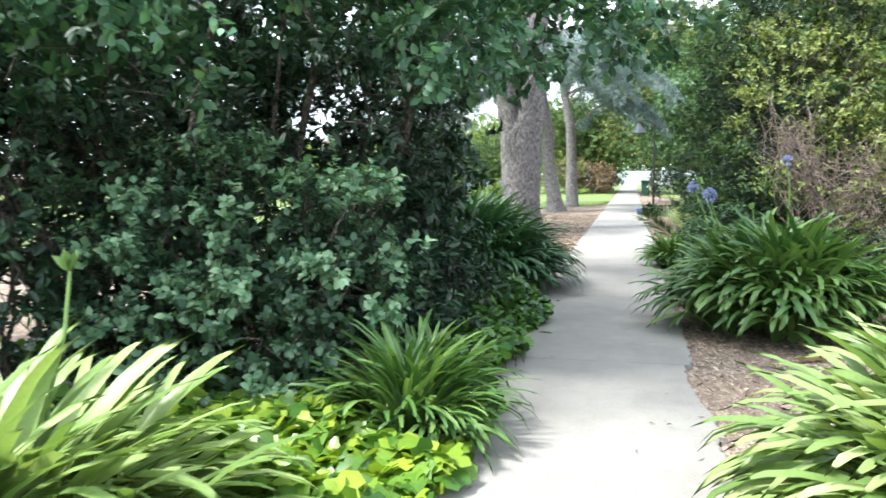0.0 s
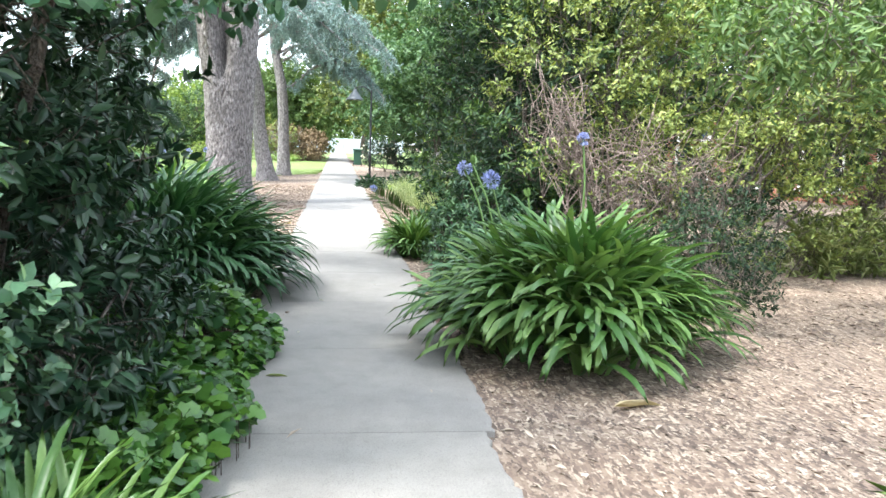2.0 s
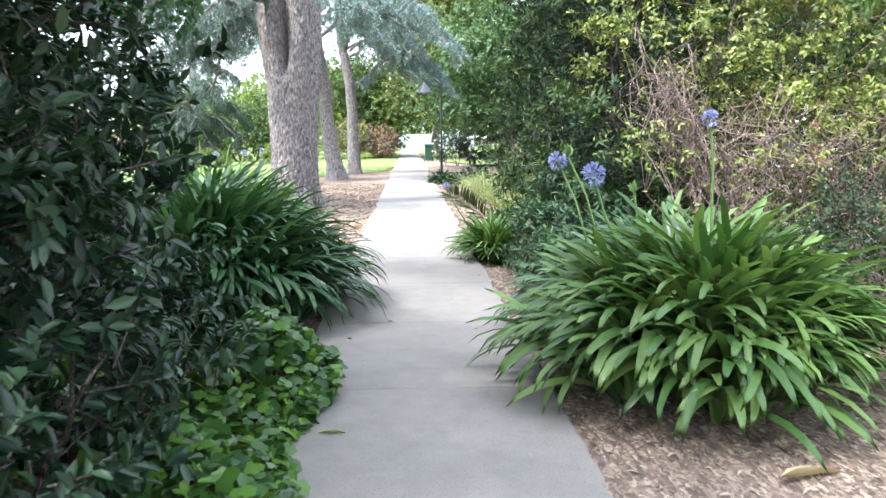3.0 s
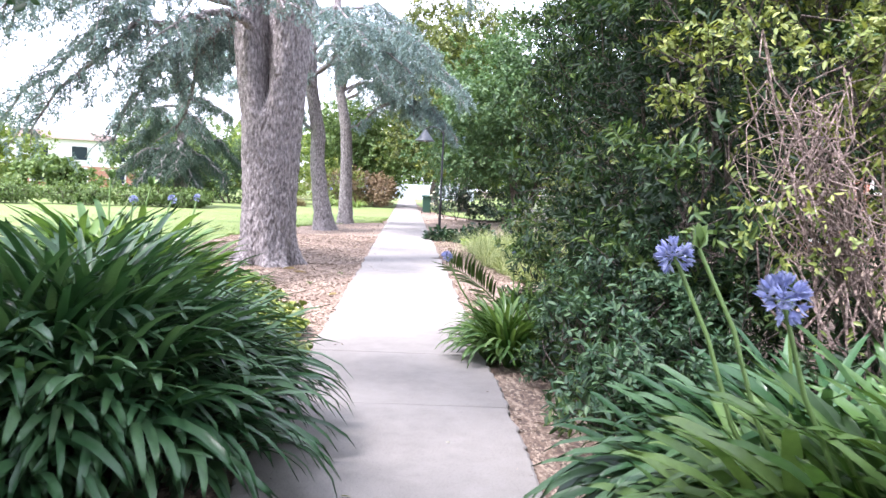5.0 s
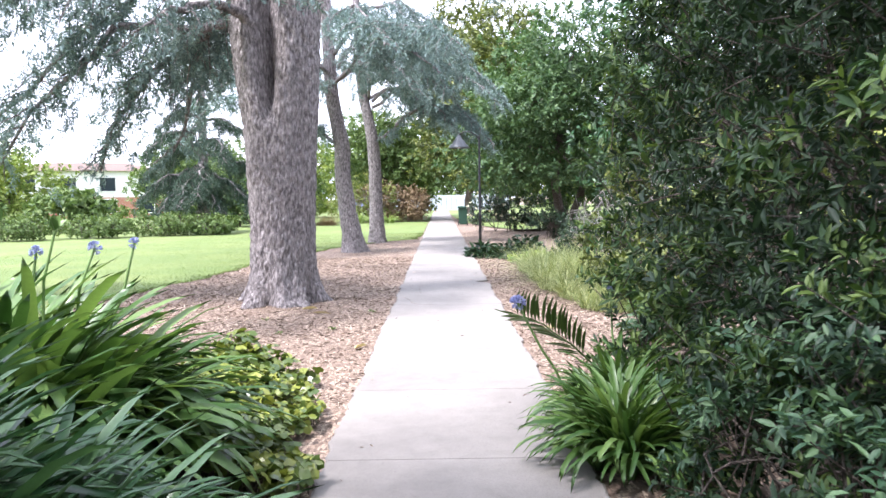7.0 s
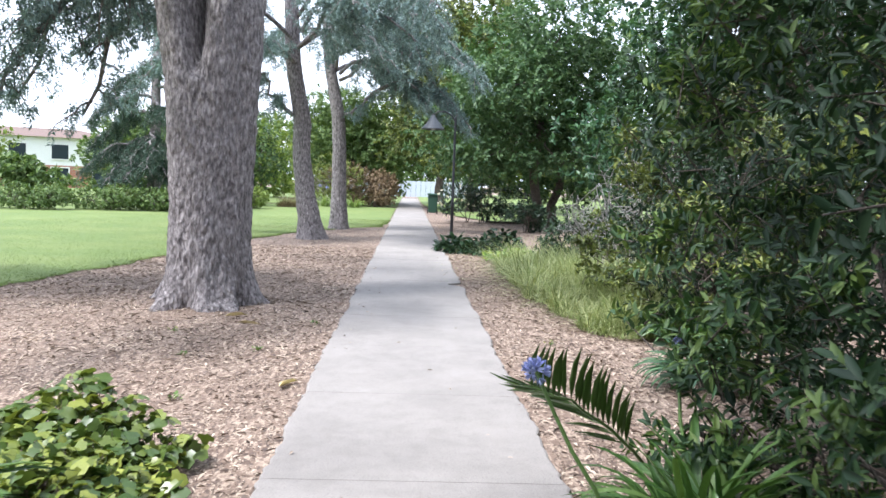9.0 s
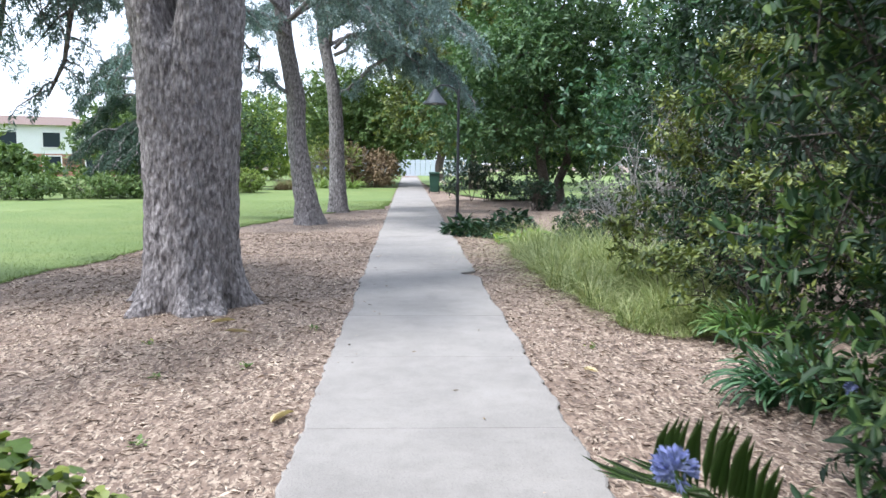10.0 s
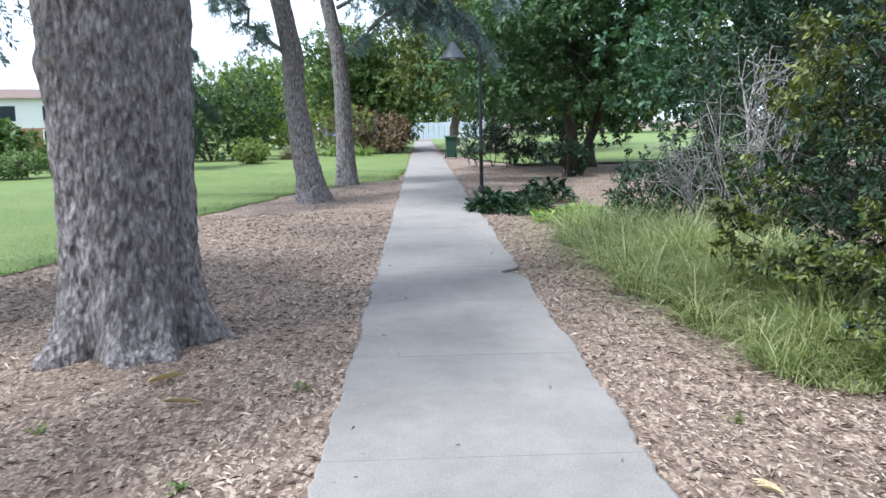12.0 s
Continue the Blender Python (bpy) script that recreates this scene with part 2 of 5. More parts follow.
FAR_BRIGHT = leaf_material("far_bright_leaf", (0.10, 0.17, 0.03), (0.18, 0.26, 0.05), (0.28, 0.34, 0.09), 0.6, 0.35)
DRY = leaf_material("dry_brown_leaf", (0.12, 0.08, 0.05), (0.24, 0.17, 0.10), (0.36, 0.27, 0.17), 0.8, 0.2)
STRAW = leaf_material("dry_straw_leaf", (0.42, 0.34, 0.20), (0.52, 0.43, 0.27), (0.6, 0.52, 0.35), 0.8, 0.2)
BLADE = leaf_material("fine_grass_blade", (0.11, 0.16, 0.045), (0.235, 0.295, 0.095), (0.47, 0.49, 0.26), 0.5, 0.3)
PALM = leaf_material("palm_leaflet", (0.03, 0.06, 0.02), (0.06, 0.11, 0.03), (0.12, 0.17, 0.05), 0.4, 0.2)
PETAL = leaf_material("blue_violet_petal", (0.20, 0.23, 0.56), (0.34, 0.38, 0.76), (0.52, 0.56, 0.88), 0.5, 0.35)
CREAM = leaf_material("cream_petal", (0.6, 0.55, 0.4), (0.75, 0.72, 0.6), (0.8, 0.8, 0.7), 0.6, 0.3)
STALK = plain("green_stalk", (0.13, 0.22, 0.06), 0.5)
BARK = bark_material("cedar_bark", (0.085, 0.075, 0.075), (0.25, 0.226, 0.222), (0.42, 0.39, 0.38), 0.8)
BARK_SMALL = bark_material("smooth_bark", (0.05, 0.04, 0.033), (0.13, 0.105, 0.085), (0.22, 0.185, 0.16), 1.6)
TWIG = bark_material("grey_twig", (0.24, 0.22, 0.205), (0.46, 0.43, 0.41), (0.62, 0.59, 0.56), 2.0)
TWIG_PINK = bark_material("dry_pinkish_twig", (0.18, 0.125, 0.11), (0.36, 0.27, 0.235), (0.5, 0.41, 0.36), 2.0)
IRON = plain("black_iron_paint", (0.018, 0.018, 0.02), 0.45, 0.2)
SHADE = plain("grey_lamp_shade", (0.10, 0.11, 0.12), 0.5, 0.3)
MILK = plain("milky_glass", (0.7, 0.7, 0.66), 0.25)
BIN = plain("dark_green_plastic", (0.012, 0.05, 0.03), 0.5)
RUBBER = plain("black_rubber", (0.02, 0.02, 0.02), 0.8)
RENDERED = plain("white_render", (0.78, 0.78, 0.76), 0.85, speck=0.12)
ROOF = plain("brown_roof_tile", (0.16, 0.11, 0.09), 0.85, speck=0.4, bump=0.5)
GLASS = plain("dark_window_glass", (0.03, 0.04, 0.05), 0.08, speck=0.05)
FENCE = plain("pale_fence_paint", (0.40, 0.45, 0.50), 0.7, speck=0.15)
BRICK = brick_material()

# ---- mesh helpers ----
class Geo:
    """Collects vertices and triangles for one mesh."""
    def __init__(self):
        self.v, self.t, self.n, self.flat = [], [], 0, False

    def add(self, v, t):
        self.v.append(np.asarray(v, float))
        self.t.append(np.asarray(t, int) + self.n)
        self.n += len(v)

    def mesh(self, name, smooth=False):
        v, t = np.concatenate(self.v), np.concatenate(self.t)
        me = bpy.data.meshes.new(name)
        me.vertices.add(len(v))
        me.vertices.foreach_set("co", v.astype(np.float32).ravel())
        me.loops.add(3 * len(t))
        me.loops.foreach_set("vertex_index", t.astype(np.int32).ravel())
        me.polygons.add(len(t))
        me.polygons.foreach_set("loop_start", np.arange(0, 3 * len(t), 3, dtype=np.int32))
        me.update(calc_edges=True)
        me.polygons.foreach_set("use_smooth", np.full(len(t), smooth or not self.flat))
        return me


def part(name, data, mat, parent=None, label=""):
    """One mesh object under a thing or under a part; data is a Geo, a bmesh or a mesh."""
    if isinstance(data, Geo):
        data = data.mesh(name)
    elif isinstance(data, bmesh.types.BMesh):
        bm, data = data, bpy.data.meshes.new(name)
        bm.to_mesh(data)
        bm.free()
    if not data.materials:
        data.materials.append(mat)
    ob = new(name, data)
    ob.parent = parent
    return tagged(ob, label)


def thing(name, place, label, category, group="", kind=""):
    ob = new(name)
    ob.location = place
    ob.empty_display_size = 0.2
    return tagged(ob, label, category, group, kind)


def unit(a):
    return a / np.maximum(1e-9, np.linalg.norm(a, axis=-1, keepdims=True))


def tube(geo, points, radii, sides=6):
    """A round, tapering limb along points."""
    p = np.asarray(points, float)
    d = unit(np.gradient(p, axis=0))
    ref = np.eye(3)[np.argmin(np.abs(d).max(axis=0))]
    a = unit(np.cross(d, ref))
    b = np.cross(d, a)
    ang = np.linspace(0, 2 * np.pi, sides, endpoint=False)
    ring = np.cos(ang)[None, :, None] * a[:, None] + np.sin(ang)[None, :, None] * b[:, None]
    v = (p[:, None] + ring * np.asarray(radii, float)[:, None, None]).reshape(-1, 3)
    t = []
    for i in range(len(p) - 1):
        for j in range(sides):
            q, r = i * sides + j, i * sides + (j + 1) % sides
            t += [(q, r, q + sides), (r, r + sides, q + sides)]
    geo.add(v, t)


def bend(a, b, sag, rng, n=6, wob=0.05):
    """Points of a slightly crooked curve from a to b that rises or sags midway."""
    s = np.linspace(0, 1, n)[:, None]
    a, b = np.asarray(a, float), np.asarray(b, float)
    p = a + (b - a) * s + np.array([0, 0, 1.0]) * sag * 4 * s * (1 - s)
    k = rng.normal(0, wob, (n, 3)) * np.linalg.norm(b - a)
    k[0] = k[-1] = 0
    return p + k


OVAL = (np.array([(0, 0, 0), (.32, .5, .06), (.68, .42, .02), (1, 0, -.12), (.68, -.42, .02), (.32, -.5, .06), (.33, 0, -.05), (.68, 0, -.07)]),
        np.array([(0, 6, 1), (1, 6, 7), (1, 7, 2), (2, 7, 3), (0, 5, 6), (5, 7, 6), (5, 4, 7), (4, 3, 7)]))
DIAMOND = (np.array([(0, 0, 0), (.45, .5, .08), (1, 0, -.08), (.45, -.5, .08)]), np.array([(0, 1, 2), (0, 2, 3)]))
LOBED = (np.array([(0.35, 0, 0), (0, 0, .02), (-.08, .34, -.03), (.22, .56, -.06), (.42, .34, .0), (.78, .40, -.06), (1.05, 0, -.12), (.78, -.40, -.06), (.42, -.34, 0), (.22, -.56, -.06), (-.08, -.34, -.03)]),
         np.array([(0, 2, 1), (0, 3, 2), (0, 4, 3), (0, 5, 4), (0, 6, 5), (0, 7, 6), (0, 8, 7), (0, 9, 8), (0, 10, 9), (0, 1, 10)]))


def leaves(geo, at, way, up, size, width, shape):
    """Many leaves at once: one at each place, its blade along way and its face towards up."""
    tv, tt = shape
    x = unit(way)
    y = unit(np.cross(up, x))
    z = np.cross(x, y)
    size = np.asarray(size)[:, None, None]
    w = width
    v = at[:, None] + size * (tv[None, :, 0:1] * x[:, None] + w * tv[None, :, 1:2] * y[:, None] + tv[None, :, 2:3] * z[:, None])
    n = len(tv)
    t = tt[None] + (np.arange(len(at)) * n)[:, None, None]
    geo.add(v.reshape(-1, 3), t.reshape(-1, 3))


def noise_at(p, scale, seed):
    """Cheap smooth noise in about -1 to 1 for many points: sums of waves."""
    r = np.random.default_rng(seed)
    out = np.zeros(len(p))
    for k in range(6):
        f = unit(r.normal(size=(1, 3)))[0] * scale * (0.7 + 0.9 * r.random())
        out += np.sin(p @ f * 2 * np.pi + r.random() * 6.3)
    return out / 3.0


def blob_tips(rng, blobs, count, inner=0.55, bumps=0.25, bump_scale=0.6, gaps=-0.75):
    """Places of twig tips in rounded masses with an uneven outline; also the way outwards at each."""
    vol = np.array([(b[3] * b[4] * b[5]) ** 0.67 for b in blobs])
    which = rng.choice(len(blobs), count, p=vol / vol.sum())
    B = np.array(blobs, float)[which]
    d = unit(rng.normal(size=(count, 3)))
    rad = inner + (1 - inner) * rng.random(count) ** 0.6
    p0 = B[:, :3] + d * B[:, 3:]
    rad = rad * (1 + bumps * noise_at(p0, bump_scale, 3))
    p = B[:, :3] + d * B[:, 3:] * rad[:, None]
    out = unit(d / B[:, 3:])
    keep = (noise_at(p, 0.9 * bump_scale, 8) > gaps) & (p[:, 2] > 0.03)
    return p[keep], out[keep]


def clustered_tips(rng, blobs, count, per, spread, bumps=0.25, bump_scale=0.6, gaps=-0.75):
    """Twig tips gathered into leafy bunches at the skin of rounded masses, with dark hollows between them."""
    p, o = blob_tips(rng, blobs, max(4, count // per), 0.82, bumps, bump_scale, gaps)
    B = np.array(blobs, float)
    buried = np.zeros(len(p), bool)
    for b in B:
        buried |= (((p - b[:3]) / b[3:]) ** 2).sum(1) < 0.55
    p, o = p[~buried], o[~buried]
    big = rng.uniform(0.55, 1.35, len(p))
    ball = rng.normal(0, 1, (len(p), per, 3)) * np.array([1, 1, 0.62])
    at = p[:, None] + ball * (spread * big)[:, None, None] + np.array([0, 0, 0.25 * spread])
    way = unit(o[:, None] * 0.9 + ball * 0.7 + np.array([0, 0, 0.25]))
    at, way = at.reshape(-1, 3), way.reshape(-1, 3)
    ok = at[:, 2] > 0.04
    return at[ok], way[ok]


def sprays(geo, rng, tips, out, per_tip, twig, size, width, shape, droop=0.0, lift=0.35, spread=0.9, face=0.6, twigs=None):
    """At each tip a short twig with leaves along it."""
    n = len(tips)
    run = unit(out + rng.normal(0, 0.45, (n, 3)) + np.array([0, 0, lift - droop]))
    s = np.tile(np.linspace(0.15, 1.0, per_tip), n)
    base = np.repeat(tips - run * twig * 0.6, per_tip, axis=0)
    ax = np.repeat(run, per_tip, axis=0)
    at = base + ax * (s * twig)[:, None] + np.array([0, 0, -1.0]) * (droop * twig * 0.6 * s ** 2)[:, None]
    side = unit(np.cross(ax, rng.normal(size=ax.shape)))
    way = ax * (1 - spread * 0.55) + side * spread + np.array([0, 0, -0.25 * droop])
    up = np.repeat(out, per_tip, axis=0) * face + np.array([0, 0, 1.0]) * 0.7 + rng.normal(0, 0.35, ax.shape)
    leaves(geo, at, way, up, size * rng.uniform(0.6, 1.2, len(at)), width, shape)
    if twigs is not None:
        for i in range(0, n, 3):
            tube(twigs, [tips[i] - run[i] * twig * 1.6, tips[i] + run[i] * twig * 0.3], [0.006, 0.003], 3)


def shrub(name, place, blobs, mat, label, category="shrub", tips=900, per_tip=9, twig=0.16, size=0.07, width=0.5, shape=OVAL, stems=7, stem_r=0.02,
          bark=None, seed=1, inner=0.5, bumps=0.22, bump_scale=0.7, gaps=-0.8, droop=0.0, lift=0.35, spread=0.9, group="", stem_z=0.0, forks=4, bunch=0, bunch_size=0.12, bunch_share=0.6, tip_mat=None, face=0.6):
    """A bush: woody stems out of the ground and a crown of many leaves. Blobs are given from its place."""
    rng = np.random.default_rng(seed)
    root = thing(name, place, label, category, group)
    wood = Geo()
    for k in range(stems):
        stem = Geo()
        b = blobs[k % len(blobs)]
        a = rng.uniform(0, 6.28)
        foot = (b[0] * 0.5 + 0.12 * math.cos(a), b[1] * 0.5 + 0.12 * math.sin(a), -0.05 + stem_z)
        q = rng.normal(0, 0.4, 3)
        top = (b[0] + q[0] * b[3], b[1] + q[1] * b[4], b[2] + abs(q[2]) * b[5])
        pts = bend(foot, top, 0.06 * b[5], rng, 7, 0.04)
        tube(stem, pts, np.linspace(stem_r, stem_r * 0.35, 7), 6)
        for f in range(forks):
            q = pts[3 + f % 4]
            e = unit(rng.normal(size=3)) * np.array(b[3:]) * 0.6
            tube(stem, bend(q, np.array(b[:3]) + e, 0.03, rng, 5, 0.06), np.linspace(stem_r * 0.45, stem_r * 0.15, 5), 4)
        part("stem", stem, bark or BARK_SMALL, root)
    loose = int(tips * (1 - bunch_share)) if bunch else tips
    p, o = blob_tips(rng, blobs, loose, inner * (0.75 if bunch else 1), bumps, bump_scale, gaps)
    g = Geo()
    sprays(g, rng, p, o, per_tip, twig, size, width, shape, droop, lift, spread, face, twigs=wood)
    if bunch:
        outer_geo = Geo() if tip_mat else g
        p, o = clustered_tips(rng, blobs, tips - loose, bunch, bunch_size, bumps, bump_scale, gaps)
        sprays(outer_geo, rng, p, o, per_tip, twig, size, width, shape, droop, lift, spread, face, twigs=wood)
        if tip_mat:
            part("young_growth", outer_geo, tip_mat, root, "lighter green leaf bunches")
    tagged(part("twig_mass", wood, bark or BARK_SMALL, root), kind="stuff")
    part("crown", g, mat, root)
    return root

# ---- ground, path, lawn ----
def sheet(xs, ys, height):
    """A grid of ground with height(x, y) arrays."""
    X, Y = np.meshgrid(xs, ys)
    v = np.stack([X.ravel(), Y.ravel(), height(X, Y).ravel()], 1)
    nx = len(xs)
    i, j = np.meshgrid(np.arange(nx - 1), np.arange(len(ys) - 1))
    q = (j * nx + i).ravel()
    g = Geo()
    g.add(v, np.concatenate([np.stack([q, q + 1, q + nx + 1], 1), np.stack([q, q + nx + 1, q + nx], 1)]))
    return g


def lawn_edge(y):
    """The lawn's border with the mulch bed, as x for y."""
    return np.interp(y, [8, 14, 20, 25.2, 27, 31.8, 36.3, 39.6, 40.9, 44], [-14, -8, -5.6, -5.1, -4.7, -4.3, -3.3, -2.0, -1.0, -0.82]) + 0.05 * np.sin(y * 3.1) + 0.03 * np.sin(y * 7.7)


def ground_height(x, y):
    near = np.clip(1 - np.abs(x) / 9, 0, 1)
    wave = 0.018 * np.sin(x * 2.1 + 0.7) * np.sin(y * 1.3) + 0.012 * np.sin(x * 5.3 + y * 3.7) + 0.007 * np.sin(y * 9.1 - x * 7)
    off = np.clip((np.abs(x) - 0.7) / 0.8, 0, 1)
    tree = 0.02 * np.exp(-((x + 2.46) ** 2 + (y - 23.1) ** 2) / 1.6)
    dip = -0.06 * np.exp(-((x + 1.55) ** 2 * 6 + (y - 23.9) ** 2 * 6))
    return -0.012 + near * off * wave * np.clip((x - lawn_edge(y)) / 0.5, 0, 1) + tree + dip


xs = np.concatenate([[-900, -300, -100, -45, -25, -14], np.arange(-9, 9.01, 0.15), [14, 25, 45, 100, 300, 900]])
ys = np.concatenate([[-900, -300, -100, -40, -15, -6], np.arange(0, 50, 0.15), [52, 56, 62, 70, 85, 110, 160, 300, 900]])
ground = part("ground", sheet(xs, ys, ground_height), MULCH)
ground.data.polygons.foreach_set("use_smooth", np.ones(len(ground.data.polygons), bool))
tagged(ground, "brown bark mulch over bare garden soil", "ground", kind="structure")


NIBBLE = np.random.default_rng(17).normal(0, 1, 3000)


def wavy(y, seed):
    """How far the path's edge wanders, with crumbled bites."""
    fine = np.interp(y * 22 + seed * 400 + 300, np.arange(3000), NIBBLE)
    bite = np.interp(y * 3.1 + seed * 700 + 100, np.arange(3000), NIBBLE)
    return 0.008 * np.sin(y * 1.7 + seed) + 0.006 * np.sin(y * 4.9 + 2 * seed) + 0.008 * fine + 0.009 * bite


SLAB, FIRST = 1.685, 8.97
path = part("path", sheet(np.array([-0.42, 0.42]), np.linspace(-8, 95, 60), lambda x, y: 0 * x + 0.0195), SOIL)
tagged(path, "straight concrete garden path of cast slabs", "path", kind="structure")

N = 34
lawn_geo = Geo()


def strip(geo, ys, x0, x1, z, nx=2):
    rows = []
    for y, a, b in zip(ys, x0, x1):
        s = np.linspace(0, 1, nx)
        rows.append(np.stack([a + (b - a) * s, np.full(nx, y), np.full(nx, z)], 1))
    v = np.concatenate(rows)
    q = (np.arange(len(ys) - 1)[:, None] * nx + np.arange(nx - 1)).ravel()
    geo.add(v, np.concatenate([np.stack([q, q + 1, q + nx + 1], 1), np.stack([q, q + nx + 1, q + nx], 1)]))


yy = np.arange(8, 62.5, 0.25)
strip(lawn_geo, yy, np.full(len(yy), -60.0), lawn_edge(yy), 0.0)
lawn = part("lawn", lawn_geo, LAWN)
tagged(lawn, "mown green lawn beside the mulch bed", "lawn", kind="structure")
far_geo = Geo()
yy2 = np.array([62.6, 75, 90, 110, 150])
strip(far_geo, yy2, np.full(5, -70.0), np.full(5, -0.8), 0.04)
strip(far_geo, np.array([47.0, 52, 60, 75, 110, 150]), np.array([3.4, 2.2, 1.2, 0.85, 0.85, 0.85]), np.full(6, 70.0), 0.042)
far_lawn = part("far_lawn", far_geo, LAWN)
tagged(far_lawn, "sunlit lawn beyond the hedge and trees", "lawn", kind="structure")

# ---- big cedars ----
def cedar_trunk(height=11.0, rings=260, sides=180):
    """The old cedar: one stout stem that parts into two above a dark cleft."""
    z = np.linspace(-0.15, height, rings)[:, None]
    a = np.linspace(0, 2 * np.pi, sides, endpoint=False)[None]
    r = 0.452 + 0.16 * np.exp(-np.clip(z, 0, None) / 0.26) + 0.055 * np.clip(z - 1.2, 0, 1.6) - 0.03 * np.clip(z - 5, 0, None)
    root = 0.13 * np.exp(-np.clip(z, 0, None) / 0.24) * (np.sin(5 * a + 0.8) + 0.6 * np.sin(9 * a + 2))
    r = r + root + 0.022 * np.sin(3 * a + 0.5 * z) + 0.015 * np.sin(7 * a - 0.9 * z)
    # the cleft
    open_up = np.clip((z - 2.55) / 0.5, 0, 1)
    for centre, depth in ((-1.72, 0.78), (1.30, 0.6)):
        gap = np.angle(np.exp(1j * (a - centre)))
        r = r * (1 - depth * open_up * np.exp(-(gap / (0.16 + 0.07 * np.clip(z - 3, 0, 3))) ** 2))
    # furrowed bark plates
    x, y = np.cos(a) + 0 * z, np.sin(a) + 0 * z
    p = np.stack([(x * 0.5).ravel(), (y * 0.5).ravel(), (z + 0 * a).ravel()], 1)
    plates = np.array([noise.fractal(Vector((q[0] * 16, q[1] * 16, q[2] * 5.5)), 0.8, 2.1, 4) for q in p]).reshape(r.shape)
    knot = 0.03 * np.exp(-(np.angle(np.exp(1j * (a + 2.35))) / 0.14) ** 2 - ((z - 2.0) / 0.09) ** 2)
    r = r + 0.03 * np.clip(plates, -0.8, 0.8) + knot
    lean = 0.012 * np.clip(z, 0, None) ** 1.3
    apart = np.clip(z - 2.5, 0, 3) * np.where(np.cos(a) < 0, -0.11 * np.abs(np.cos(a)) ** 0.4, 0.02)
    v = np.stack([r * np.cos(a) + 0.01 * z + apart, r * np.sin(a) + lean, z + 0 * a], 2).reshape(-1, 3)
    g, t = Geo(), []
    i, j = np.meshgrid(np.arange(rings - 1), np.arange(sides), indexing="ij")
    q, s = (i * sides + j).ravel(), (i * sides + (j + 1) % sides).ravel()
    g.add(v, np.concatenate([np.stack([q, s, s + sides], 1), np.stack([q, s + sides, q + sides], 1)]))
    return g.mesh("trunk", True)


def slim_trunk(line, radii, seed, sides=40, rings=110):
    """A slimmer cedar stem along a bent line."""
    line = np.asarray(line, float)
    s = np.linspace(0, 1, rings)
    k = np.linspace(0, 1, len(line))
    c = np.stack([np.interp(s, k, line[:, i]) for i in range(3)], 1)
    for _ in range(12):
        c[1:-1] = (c[:-2] + c[1:-1] + c[2:]) / 3
    r = np.interp(s, k, radii)[:, None]
    a = np.linspace(0, 2 * np.pi, sides, endpoint=False)[None]
    flare = 1 + 0.45 * np.exp(-(c[:, 2:3] - line[0, 2]) / 0.35) * (1 + 0.3 * np.sin(4 * a + seed))
    q = np.stack([np.cos(a) + 0 * r, np.sin(a) + 0 * r, c[:, 2:3] + 0 * a], 2).reshape(-1, 3)
    bark = np.array([noise.fractal(Vector((w[0] * 3 + seed, w[1] * 3, w[2] * 3)), 0.8, 2.1, 3) for w in q]).reshape(rings, sides)
    rr = r * flare * (1 + 0.09 * np.clip(bark, -1, 1))
    v = np.stack([c[:, 0:1] + rr * np.cos(a), c[:, 1:2] + rr * np.sin(a), c[:, 2:3] + 0 * a], 2).reshape(-1, 3)
    g = Geo()
    i, j = np.meshgrid(np.arange(rings - 1), np.arange(sides), indexing="ij")
    q, s2 = (i * sides + j).ravel(), (i * sides + (j + 1) % sides).ravel()
    g.add(v, np.concatenate([np.stack([q, s2, s2 + sides], 1), np.stack([q, s2 + sides, q + sides], 1)]))
    return g.mesh("trunk", True)


